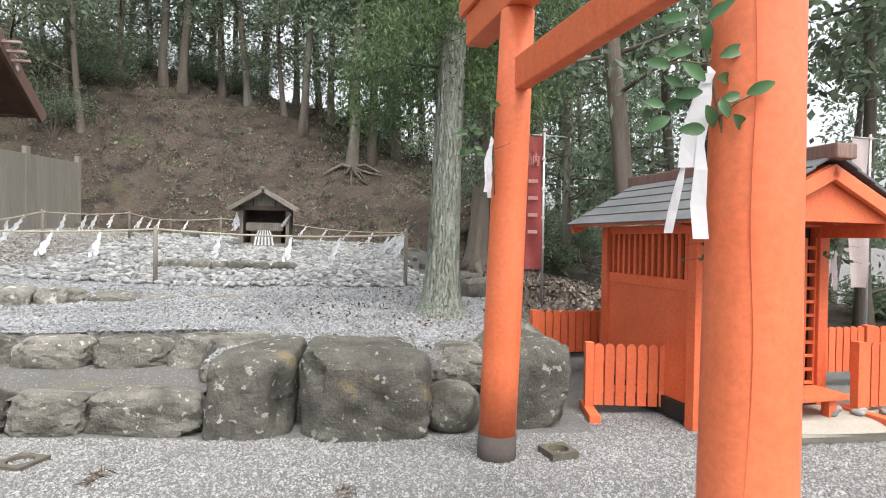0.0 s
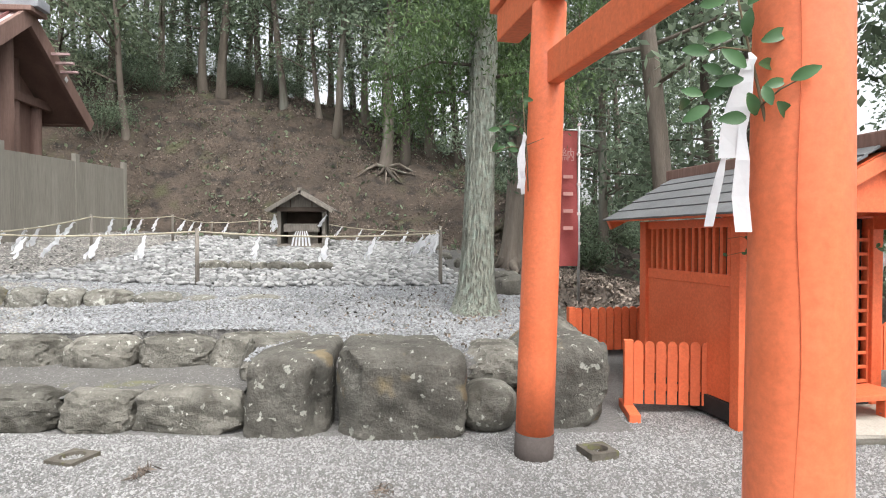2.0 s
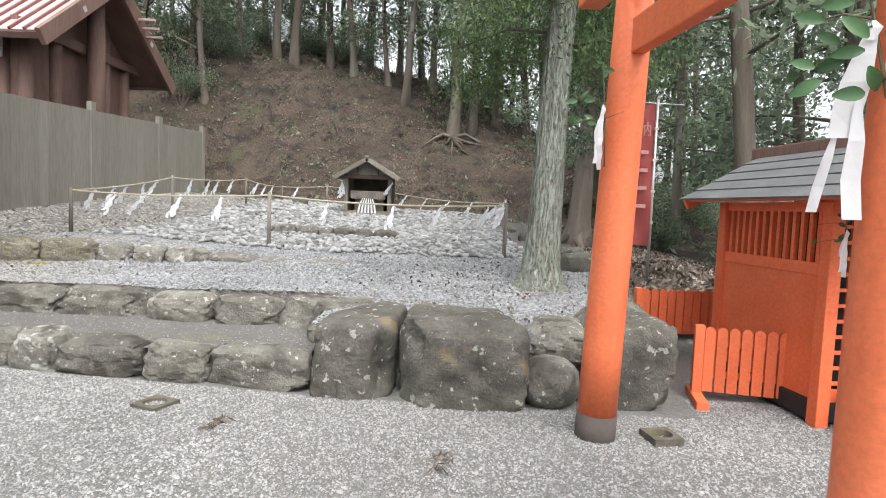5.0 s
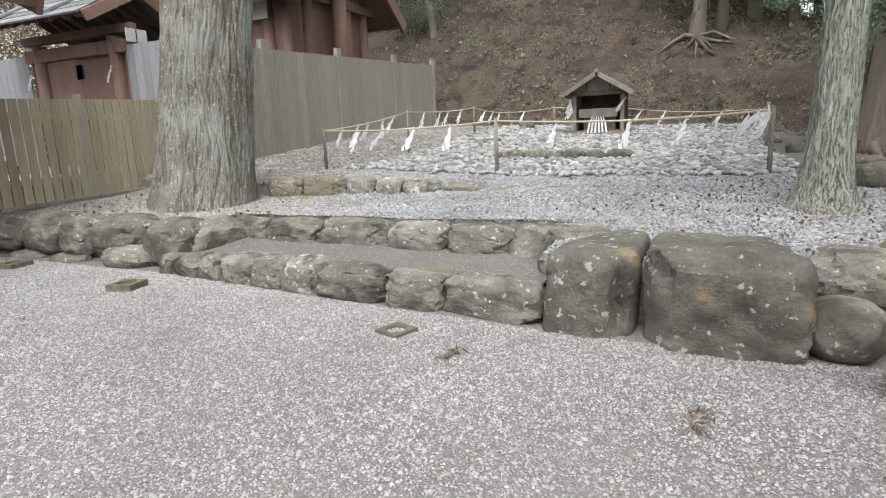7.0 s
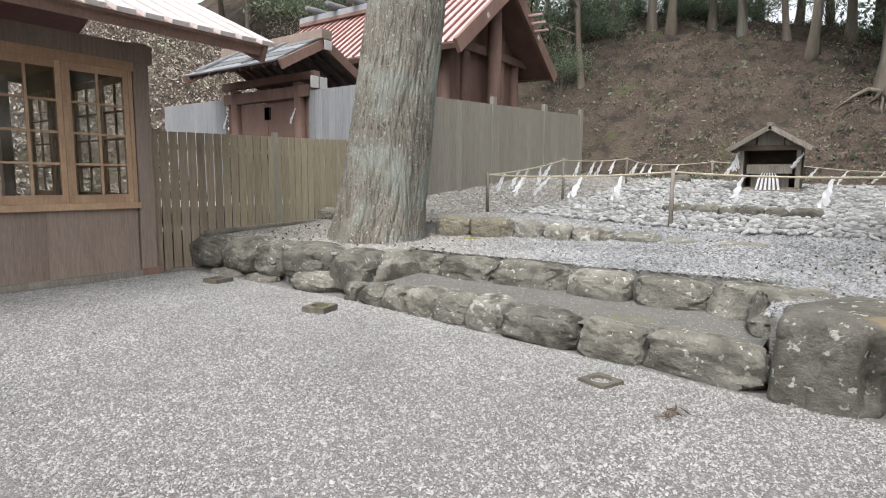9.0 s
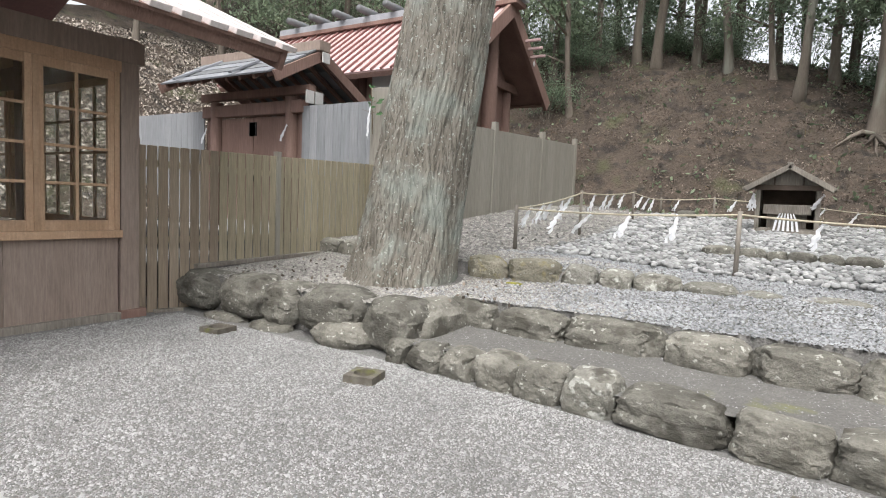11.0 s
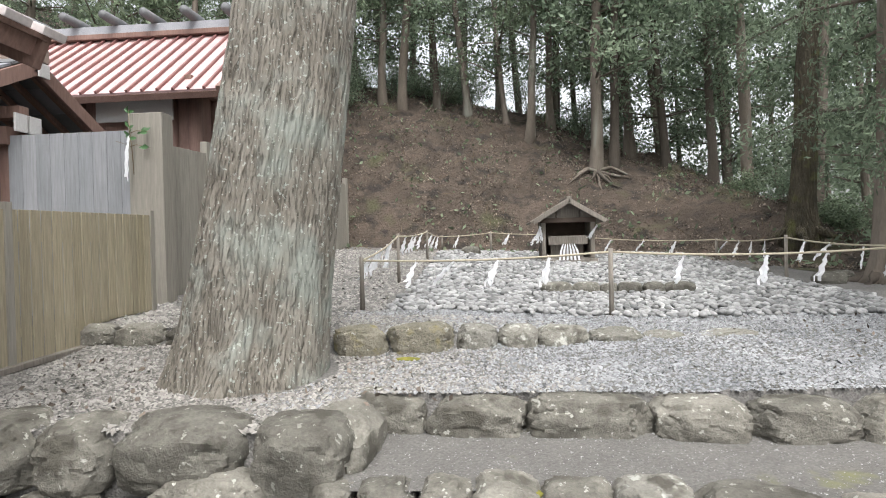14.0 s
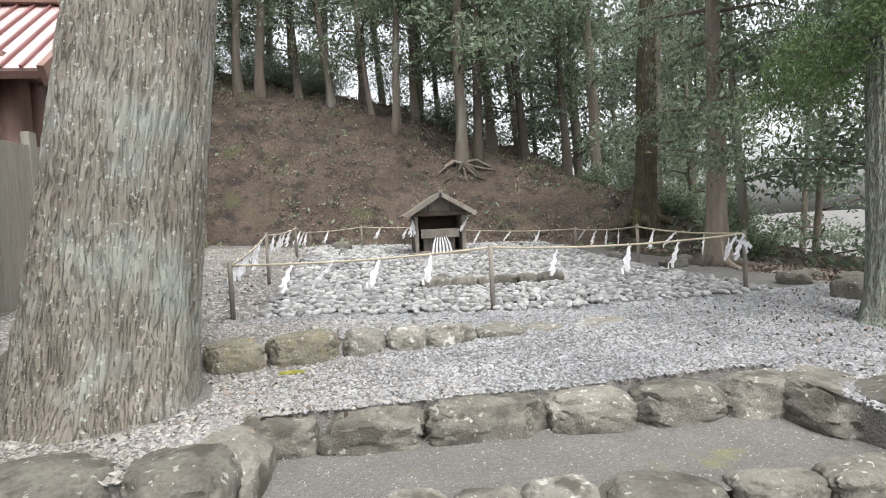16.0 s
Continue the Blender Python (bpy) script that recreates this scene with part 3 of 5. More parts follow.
def offering(loc, rz, scale=1.0, seed=0, leaves=20, side=-1, paper_len=.5, cat="branch", shift=0.0):
    rnd = random.Random(seed)
    ob = thing("evergreen_branch", loc, "glossy evergreen sprig with knotted white paper tied to post", cat, "paper-tied evergreen sprigs", rz)
    ob.scale = (scale,) * 3
    tw = bmesh.new()
    tube([(.03, 0, -.32), (.02, -.01, 0), (0, -.02, .25), (-.02, 0, .5)], (.006, .006, .005, .003), 7, tw)
    tube([(0, -.02, .03), (.1 * side, -.04, .05), (.3 * side, -.05, .0)], (.004, .004, .002), 6, tw)
    tube([(0, -.02, .2), (.12 * side, -.05, .23), (.28 * side, -.04, .2)], (.004, .003, .002), 6, tw)
    tube([(0, -.02, .05), (-.07 * side, -.05, .07), (-.16 * side, -.06, .1)], (.004, .003, .002), 6, tw)
    part("twig", tw, TWIG, ob, smooth=True)
    lines = [((-.02, 0, .5), (0, -.02, .12), .4), ((.3 * side, -.05, .0), (.06 * side, -.03, .04), .28), ((.28 * side, -.04, .2), (.06 * side, -.03, .2), .22), ((-.16 * side, -.06, .1), (0, -.03, .05), .1)]
    for i in range(leaves):
        a, b, _ = rnd.choices(lines, [x[2] for x in lines])[0]
        p = Vector(a).lerp(Vector(b), rnd.random())
        o = part("leaf", LEAFM[i % 3], SAKAKI, ob)
        o.matrix_basis = pose(*p, rnd.uniform(60, 130), rnd.choice((-95, -60, -25, 30, 70, 100)) + rnd.uniform(-15, 15), rnd.uniform(-35, 35))
    pp = bmesh.new()
    L = paper_len
    k = L / .42
    strip([(.0, -.045, .14), (-.008, -.05, .07), (-.016, -.055, 0), (-.022, -.06, -.08 * k), (-.03, -.064, -.16 * k), (-.028, -.06, -.24 * k), (-.04, -.066, -.3 * k)], .036, pp, .7)
    strip([(.0, -.05, .14), (0, -.055, .06), (-.008, -.066, -.02), (-.004, -.07, -.1 * k), (-.01, -.08, -.16 * k), (.0, -.074, -.22 * k), (-.006, -.082, -.29 * k), (-.002, -.076, -.35 * k)], .05, pp, -.8)
    strip([(.0, -.04, .09), (-.02, -.05, .03), (-.036, -.056, -.05), (-.034, -.058, -.13)], .042, pp, -.5)
    strip([(.0, -.05, .16), (.012, -.06, .12), (.0, -.065, .08)], .03, pp, .3)
    bmesh.ops.translate(pp, verts=pp.verts[:], vec=(shift, 0, 0))
    part("paper_streamer", pp, PAPER, ob, "knotted white paper streamer")
    return ob


def large_offering(loc, rz):
    """The leafy sprig on the near pillar: broad leaves facing outward and a long torn paper."""
    rnd = random.Random(3)
    ob = thing("evergreen_branch", loc, "broad-leaved glossy evergreen sprig with long torn white paper", "branch", "paper-tied evergreen sprigs", rz)
    tw = bmesh.new()
    tube([(.06, .0, -.5), (.05, -.02, -.2), (.01, -.03, 0), (-.02, -.04, .14), (-.05, -.04, .3)], (.006, .006, .005, .004, .002), 7, tw)
    tube([(.01, -.03, -.02), (-.08, -.06, -.05), (-.2, -.06, -.11)], (.004, .003, .002), 6, tw)
    tube([(.0, -.03, .05), (-.08, -.05, .07), (-.15, -.05, .06)], (.004, .003, .002), 6, tw)
    tube([(.02, -.03, -.15), (.09, -.07, -.1), (.16, -.08, -.07)], (.004, .003, .002), 6, tw)
    part("twig", tw, TWIG, ob, smooth=True)
    spots = ((-.115, .225, -80), (.035, .205, 65), (0, .135, 10), (-.05, .295, -10), (-.09, .09, -85), (.075, .08, 70), (-.16, .06, -75), (-.115, 0, -60), (.07, -.005, 85), (-.04, .01, -50), (-.055, -.06, -95),
             (-.175, -.08, -70), (-.215, -.11, -85), (-.155, -.15, -120), (-.1, -.085, -100), (.085, -.075, 75), (.16, -.062, 70), (-.045, -.19, -95), (.115, -.17, 130), (.06, -.13, 160), (.02, -.14, 150))
    for i, (x, z, a) in enumerate(spots):
        o = part("leaf", LEAFM[(0, 2, 0, 1)[i % 4]], SAKAKI, ob)
        q = math.radians(a)
        h = .042
        o.matrix_basis = pose(x - h * math.sin(q), -.055 - rnd.uniform(0, .05), z - h * math.cos(q), 90 + rnd.uniform(-28, 28), a, rnd.uniform(-30, 30))
    pp = bmesh.new()
    strip([(0, -.045, .02), (-.015, -.055, -.06), (-.03, -.06, -.14), (-.045, -.06, -.22), (-.05, -.066, -.31)], .08, pp, .25)
    strip([(-.07, -.06, -.29), (-.085, -.066, -.37), (-.105, -.06, -.46), (-.118, -.064, -.54)], .034, pp, -.4)
    strip([(-.02, -.062, -.2), (-.015, -.07, -.32), (-.022, -.064, -.44), (-.01, -.068, -.56)], .052, pp, .3)
    strip([(.0, -.05, .04), (.012, -.06, .015), (-.004, -.06, -.02)], .026, pp, .3)
    part("paper_streamer", pp, PAPER, ob, "long torn white paper streamer")
    return ob


large_offering((1.52, 1.69, 2.13), -37)
offering((1.22, 3.8, 2.15), -20, .85, 5, 16, -1, .42)


# ---- post and rope enclosure ----
def post_at(x, y, top):
    z0 = terrace_z(x, y)
    bm = tube([(0, 0, -.1), (0, 0, (top - z0) * .5), (0, 0, top - z0)], (.034, .032, .03), 12)
    return solo("rope_post", bm, WEATH, "thin grey wooden post of the rope enclosure", "post", "rope posts", smooth=True, at=pose(x, y, z0, 0, 0, random.uniform(0, 90)))


POSTS = {"q1": (-6.16, 9.25, 1.66), "p1": (-2.78, 9.08, 1.7), "rc": (1.05, 9.18, 1.68), "q2": (-6.18, 12.7, 2.05), "q3": (-6.03, 16.8, 2.22), "q4": (-5.87, 19.8, 2.12),
         "b1": (-4.3, 19.8, 2.2), "b2": (-2.2, 19.9, 2.1), "r3": (1.5, 16.7, 1.8), "r2": (1.34, 12.9, 1.82)}
for v in POSTS.values():
    post_at(*v)


def shide(seed):
    """Folded paper strips knotted at the top, widening and stepping sideways towards the tips."""
    rnd = random.Random(seed)
    bm = bmesh.new()
    drift = rnd.uniform(-.19, -.02)
    for k in range(3):
        L, a = rnd.uniform(.3, .42), rnd.uniform(-.07, .05)
        step = rnd.choice((-1, 1)) * .014
        path = []
        for j in range(7):
            u = j / 6
            path.append((drift * u + a * u + (step if j % 2 else -step) * min(1, u * 3), rnd.uniform(-.012, .012), -L * u))
        strip(path, rnd.uniform(.034, .052), bm, rnd.uniform(-.6, .6))
    strip([(-.02, .006, .02), (.0, -.006, -.01), (.022, .006, -.035)], .04, bm, .2)
    return mesh_of("paper_streamer", bm, PAPER)


SHIDE = [shide(s) for s in range(8)]


def rope_span(a, b, n, sag=.05, r=.015, skip=.12, wind=-1):
    ax, ay, az = POSTS[a]
    bx, by, bz = POSTS[b]
    A, B = Vector((ax, ay, az - .05)), Vector((bx, by, bz - .05))
    pts = []
    for i in range(17):
        u = i / 16
        p = A.lerp(B, u)
        p.z -= sag * 4 * u * (1 - u)
        pts.append(p)
    solo("rope", tube(pts, [r] * 17, 7), ROPE, "straw rope slung between wooden posts", "rope", "enclosure ropes", smooth=True)
    rnd = random.Random(hash_of(a + b))
    for i in range(n):
        u = skip + (1 - 2 * skip) * (i + .5 + rnd.uniform(-.2, .2)) / n
        p = A.lerp(B, u)
        p.z -= sag * 4 * u * (1 - u)
        yaw = math.degrees(math.atan2((B - A).y, (B - A).x)) + rnd.uniform(-20, 20)
        solo("paper_streamer", SHIDE[rnd.randrange(8)], PAPER, "white paper streamer hanging from straw rope", "paper streamer", "paper streamers", at=pose(p.x, p.y, p.z, rnd.uniform(-10, 10), rnd.uniform(0, 28), (0 if abs(B.x - A.x) > 2 else 25) + rnd.uniform(-20, 20)))


def hash_of(s):
    return sum((i + 1) * ord(c) for i, c in enumerate(s))


rope_span("q1", "p1", 4)
rope_span("p1", "rc", 3, .07)
rope_span("q1", "q2", 5)
rope_span("q2", "q3", 4)
rope_span("q3", "q4", 3)
rope_span("q4", "b1", 1, .03)
rope_span("b1", "b2", 2, .03)
rope_span("b2", "r3", 4, .1)
rope_span("r3", "r2", 4)
rope_span("r2", "rc", 3)
for i in range(5):
    solo("paper_streamer", SHIDE[i], PAPER, "bunched white paper streamer on the corner post", "paper streamer", "paper streamers", at=pose(1.0 - .12 * (i % 3), 9.12, 1.62 - .02 * i, 0, 10 + i * 11, 20 * i))


# ---- small wooden shrine on the cobbles ----
def hokora():
    x, y, z = -2.33, 16.3, terrace_z(-2.33, 16.3)
    ob = thing("wayside_shrine", (x, y, z), "small weathered wooden shrine with gabled roof on cobbles", "shrine")
    W, D = .6, .95
    for sx in (-1, 1):
        for yy in (.05, D):
            part("leg", box(sx * (W + .02) - .05, sx * (W + .02) + .05, yy - .05, yy + .05, -.05, 1.15, .008), WEATH, ob)
        part("side_panel", box(sx * (W - .01) - .015, sx * (W - .01) + .015, .1, D, .12, 1.12, .004), WEATH, ob)
        part("roof_slope", box(-.02, 1.12, -.3, 1.25, -.025, .025, .006, m=Matrix.Translation((0, 0, 1.66)) @ Matrix.Rotation(math.pi if sx < 0 else 0, 4, "Z") @ Matrix.Translation((0, -.95 if sx < 0 else 0, 0)) @ Matrix.Rotation(radians(31), 4, "Y")), WEATH, ob, "grey board roof slope")
        part("bargeboard", box(0, 1.08, -.34, -.3, -.1, .0, .005, m=Matrix.Translation((0, 0, 1.665)) @ (Matrix.Diagonal((sx, 1, 1, 1)) @ Matrix.Rotation(radians(31), 4, "Y"))), WEATH, ob)
        part("gable_strut", box(sx * .3 - .02, sx * .3 + .02, -.02, .02, 1.12, 1.4, .004), DARKW, ob)
    part("back_panel", box(-W, W, D - .03, D, .1, 1.15, .004), DARKW, ob)
    part("floor_board", box(-W - .05, W + .05, 0, D, .1, .16, .006), WEATH, ob)
    part("front_sill", box(-W - .12, W + .12, -.1, .02, .04, .13, .008), WEATH, ob)
    part("offering_shelf", box(-.5, .5, .05, .5, .68, .73, .006), WEATH, ob, "wooden offering shelf")
    part("shelf_board", box(-.5, .5, .04, .08, .5, .7, .005), WEATH, ob, "grey board under the shelf")
    part("inner_panel", box(-.42, .42, .3, .33, .16, .52, .004), WEATH, ob)
    part("head_beam", box(-W - .1, W + .1, -.05, .06, 1.07, 1.19, .008), DARKW, ob)
    g = bmesh.new()
    vs = [g.verts.new(p) for p in ((-.78, -.02, 1.19), (.78, -.02, 1.19), (0, -.02, 1.63), (-.78, .02, 1.19), (.78, .02, 1.19), (0, .02, 1.63))]
    for f in ((0, 1, 2), (5, 4, 3), (0, 3, 4, 1), (1, 4, 5, 2), (2, 5, 3, 0)):
        g.faces.new([vs[i] for i in f])
    part("gable_board", g, WEATH, ob, "triangular grey gable board")
    part("ridge_cap", box(-.06, .06, -.34, 1.27, 1.65, 1.72, .01), WEATH, ob)
    for i in range(6):
        s = bmesh.new()
        xx = -.22 + i * .09
        strip([(xx * .6, -.03, .52), (xx * .9, -.08, .35), (xx * 1.1, -.12, .1)], .05, s)
        part("paper_strip", s, PAPER, ob, "white paper strip")
    return ob


hokora()
for sx in (-1, 1):
    for k in range(2):
        solo("paper_streamer", SHIDE[2 + k + sx], PAPER, "white paper streamer under the shrine eave", "paper streamer", "paper streamers", at=pose(-2.33 + sx * .72, 16.22, terrace_z(-2.33, 16.3) + .98, 0, 12 * sx, 30 * k))


# ---- low board fence ----
fence = thing("board_fence", (-9.25, 4.5, 0), "brown wooden board fence with narrow gaps", "fence")
FO = Vector((-9.25, 4.5, 0))
n = 31
for i in range(n):
    y0 = 4.47 + i * .155
    top = ramp1(y0, (4.45, 9.3), (2.22, 2.34))
    bot = .02 if y0 < 5.15 else terrace_z(-9.25, y0 + .05) + .03
    if y0 > 7.7:
        bot = terrace_z(-9.25, y0) + .02
    bm = box(-.008, .008, y0 - 4.5, y0 + .133 - 4.5, bot, top, .003)
    part("board", bm, FENCEB if y0 < 5.7 else FENCEW, fence)
for zz in (.95, 1.95):
    part("rail", box(-.07, -.012, -.05, 4.75, zz, zz + .09, .005), FENCEW, fence)
for yy in (-.03, 2.3, 4.8):
    part("post", box(-.06, .03, yy - .045, yy + .045, -.05 if yy < 1 else .4, 2.3 + yy * .022, .006), FENCEB if yy < 1 else WALLW, fence)
solo("sill_timber", box(-.05, .05, 0, 3.9, -.03, .03, .008, m=Matrix.Rotation(radians(1.6), 4, "X")), WEATH, "pale weathered timber under the board fence", "timber", at=pose(-9.2, 5.3, .62))
solo("sill_timber", box(-.06, .3, -.05, .05, -.03, .03, .008), WEATH, "short pale timber at the fence foot", "timber", at=pose(-9.2, 4.75, .06, 0, 0, 70))

# ---- tall board wall of the inner precinct ----
wall = thing("precinct_wall", (-9.85, 10.3, .9), "tall grey vertical-board precinct wall with posts", "wall", kind="structure")


def wall_pt(s):
    return Vector((-9.85 + .52 * s / 11.0, 10.3 + s, 0))


ang = -math.degrees(math.atan2(.52, 11.0))
nb = 40
for i in range(nb):
    s0, s1 = 11.0 * i / nb, 11.0 * (i + 1) / nb
    p = wall_pt(s0)
    bot, top = terrace_z(-9.6, p.y) - .05, 3.62 + .40 * s0 / 11
    o = part("board", box(-.015, .015, 0, s1 - s0 - .006, bot - .9, top - .9, .003), WALLW, wall)
    o.matrix_basis = pose(p.x + 9.85, p.y - 10.3, 0, 0, 0, ang)
for s in (1.8, 4.9, 8.1, 10.95):
    p = wall_pt(s)
    o = part("post", box(-.1, .04, -.1, .1, terrace_z(-9.6, p.y) - 1, 3.62 + .4 * s / 11 + .22 - .9, .01), WALLW, wall)
    o.matrix_basis = pose(p.x + 9.85, p.y - 10.3, 0, 0, 0, ang)
part("corner_post", box(-.25, .32, -.16, .16, -.2, 4.04 - .9, .012), WALLW, wall, "broad square corner post")
for i in range(9):
    o = part("board", box(0, .24, -.015, .015, -.1, 3.8 - .9, .003), WALLB, wall, "blue-grey weathered board")
    o.matrix_basis = pose(-.23 - .245 * (i + 1), 0, 0)
for i in range(14):
    o = part("board", box(0, .24, -.015, .015, -.1, 3.85 - .9, .003), WALLB, wall, "blue-grey weathered board")
    o.matrix_basis = pose(-6.1 - .245 * (i + 1), 0, 0)
offering((-10.02, 10.08, 3.45), 0, 1.25, 8, 20, 1, .5)


# ---- roofed gate in the precinct wall ----
def gate():
    gx, gy, gz = -14.1, 10.5, .9
    ob = thing("roofed_gate", (gx, gy, gz), "brown timber gate with layered plank roof", "gate")
    for px in (-1.4, 1.4):
        part("gate_post", tube([(px, -.15, -.1), (px, -.15, 3.15)], (.17, .16), 20), HALLW, ob, smooth=True)
        part("back_post", tube([(px, 1.0, -.1), (px, 1.0, 3.1)], (.13, .13), 16), HALLW, ob, smooth=True)
    part("lintel", box(-1.85, 1.85, -.28, -.02, 2.75, 3.05, .015), HALLW, ob)
    part("upper_beam", box(-2.02, 2.02, -.2, .0, 3.2, 3.4, .012), HALLW, ob)
    for k in range(2):
        dr = part("door_leaf", box(-1.24 + k * 1.25, -.01 + k * 1.25, -.12, -.06, .1, 2.72, .01), HALLW, ob)
        part("door_fitting", box(-.13 + k * .02, .11 + k * .02, -.15, -.12, 2.25, 2.6, .01), BLACK, dr, "black iron plate")
        part("door_hinge", box(-.13 + k * .02, .11 + k * .02, -.15, -.12, 1.1, 1.3, .01), BLACK, dr, "black iron plate")
    for sx in (-1, 1):
        part("side_panel", box(sx * 1.7 - .18, sx * 1.7 + .18, -.1, -.05, 0, 2.9, .006), HALLW, ob)
    ridge_z, run, drop = 4.2, 1.4, .74
    slope = math.atan2(drop, run)
    ln = math.hypot(run, drop)
    for sy in (-1, 1):
        base = Matrix.Translation((0, .1, ridge_z)) @ (Matrix.Identity(4) if sy < 0 else Matrix.Rotation(math.pi, 4, "Z"))
        ln = math.hypot(run, drop) * (1 if sy < 0 else 1.7)
        for k in range(4):
            a, b = ln * k / 4, ln * (k + 1) / 4 + .1
            part("roof_plank", box(-2.08 + .04 * k, 2.08 - .04 * k, -b, -a, .015 * (4 - k), .015 * (4 - k) + .045, .006, m=base @ Matrix.Rotation(slope, 4, "X")), PLANKR if k % 2 else TILE, ob, "long pale roof plank")
        for xx in (-1.35, .75):
            part("roof_batten", box(xx - .06, xx + .06, -ln - .1, -.1, .09, .15, .01, m=base @ Matrix.Rotation(slope, 4, "X")), PLANKR, ob)
        for xx in np.arange(-1.86, 1.9, .46):
            part("rafter", box(xx - .04, xx + .04, -ln - .02, 0, -.1, 0, .006, m=base @ Matrix.Rotation(slope, 4, "X")), HALLW, ob)
        for xx in (-2.1, 2.1):
            part("bargeboard", box(xx - .035, xx + .035, -ln - .08, 0, -.2, .04, .008, m=base @ Matrix.Rotation(slope, 4, "X")), HALLW, ob)
    part("ridge_beam", box(-2.2, 2.2, -.08, .28, ridge_z, ridge_z + .24, .015), TIMBER, ob)
    for k in range(2):
        part("beam_end_cap", box(2.03, 2.07, -.34 + k * .3, -.09 + k * .3, 2.95, 3.25, .005), PLASTER, ob, "white painted beam end")
    part("ridge_end_cap", box(2.2, 2.23, .0, .24, 3.93, 4.17, .005), PLASTER, ob, "white painted ridge end")
    return ob


gate()
for gx in (-15.6, -12.6):
    solo("paper_streamer", SHIDE[4], PAPER, "white paper streamer on the gate post", "paper streamer", "paper streamers", at=pose(gx, 10.1, 3.35, 0, 5, 0))


# ---- main hall behind the wall ----
def hall():
    hx, hy, hz = -15.5, 18.4, 1.4
    ob = thing("main_hall", (hx, hy, hz), "red-brown timber shrine hall with ribbed metal roof", "hall")
    half, er, rr = 3.5, 5.75 - 1.4, 8.45 - 1.4
    slope, ln = math.atan2(rr - er, half), math.hypot(half, rr - er)
    x0, x1 = -6.0, 4.7
    for sy in (-1, 1):
        base = Matrix.Translation((0, 0, rr)) @ (Matrix.Identity(4) if sy < 0 else Matrix.Rotation(math.pi, 4, "Z"))
        a, b = (x0, x1) if sy < 0 else (-x1, -x0)
        R = base @ Matrix.Rotation(slope, 4, "X")
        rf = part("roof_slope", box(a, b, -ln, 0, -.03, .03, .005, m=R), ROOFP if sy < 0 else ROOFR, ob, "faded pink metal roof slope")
        nrib = 27
        for i in range(nrib + 1):
            xx = a + (b - a) * i / nrib
            part("roof_rib", box(xx - .032, xx + .032, -ln - .03, 0, .028, .1, .01, m=R), ROOFR, rf, "red standing roof rib")
        part("eave_board", box(a, b, -ln - .02, -ln + .06, -.2, -.031, .006, m=R), HALLW, ob)
        part("soffit", box(a + .05, b - .05, -ln + .06, -.1, -.12, -.04, .005, m=R), HALLW, ob)
        xg = b if sy < 0 else a
        part("bargeboard", box(xg - .06, xg + .08, -ln - .1, .1, -.34, .12, .012, m=R), HALLW, ob)
        xe = xg + (.082 if sy < 0 else -.082)
        part("barge_cap", box(min(xe, xe + (.01 if sy < 0 else -.01)), max(xe, xe + (.01 if sy < 0 else -.01)), -ln * .56, -ln * .56 + .16, -.22, -.06, .002, m=R), PLASTER, ob, "white square bracket end")
    part("ridge_cover", box(x0 - .2, x1 + .45, -.3, .3, rr + .05, rr + .32, .02), PLANKR, ob, "grey ridge cover board")
    part("ridge_board", box(x0 - .1, x1 + .3, -.4, .4, rr - .1, rr + .05, .015), HALLW, ob)
    for i in range(8):
        xx = x0 + .9 + i * 1.25
        part("ridge_log", tube([(xx, -.85, rr + .45), (xx, 0, rr + .46), (xx, .85, rr + .45)], (.13, .15, .13), 16), TILE, ob, "grey ridge log", True)
    part("wall_front", box(x0 + .8, x1 - 1.3, -2.35, -2.2, 1.0, er + .45, .01), HALLW, ob)
    part("wall_back", box(x0 + .8, x1 - 1.3, 2.2, 2.35, 1.0, er + .45, .01), HALLW, ob)
    g = bmesh.new()
    xa, xb = x1 - 1.45, x1 - 1.3
    prof = ((-2.35, .6), (2.35, .6), (2.35, er + .7), (0, rr - .2), (-2.35, er + .7))
    A = [g.verts.new((xa, p, q)) for p, q in prof]
    B = [g.verts.new((xb, p, q)) for p, q in prof]
    g.faces.new(A[::-1])
    g.faces.new(B)
    for i in range(5):
        g.faces.new((A[i], A[(i + 1) % 5], B[(i + 1) % 5], B[i]))
    part("gable_wall", g, HALLW, ob)
    part("ridge_post", tube([(x1 - .75, 0, -.3), (x1 - .75, 0, rr - .15)], (.27, .25), 24), HALLW, ob, "tall free-standing ridge post", True)
    for yy in (-2.35, 2.35, -1.2, 1.2):
        part("wall_post", tube([(x1 - 1.25, yy, -.3), (x1 - 1.25, yy, er + .5 + (1.1 if abs(yy) < 2 else 0))], (.2, .19), 20), HALLW, ob, smooth=True)
    for k in range(4):
        part("front_post", tube([(x0 + 1 + k * 2.6, -2.4, -.3), (x0 + 1 + k * 2.6, -2.4, er + .5)], (.2, .19), 18), HALLW, ob, smooth=True)
    part("collar_beam", box(x1 - 1.2, x1 - 1.0, -3.0, 3.0, er + .25, er + .55, .015), HALLW, ob)
    part("veranda", box(x0, x1 - .6, -3.0, 3.0, .7, .85, .01), HALLW, ob)
    for k in range(5):
        part("floor_post", box(x0 + .3 + k * 2.3, x0 + .55 + k * 2.3, -2.9, -2.65, -.4, .7, .01), HALLW, ob)
    part("pale_panel", box(.9, 3.0, -2.68, -2.62, er - .5, er + .32, .006), PLASTER, ob, "pale grey plaster panel")
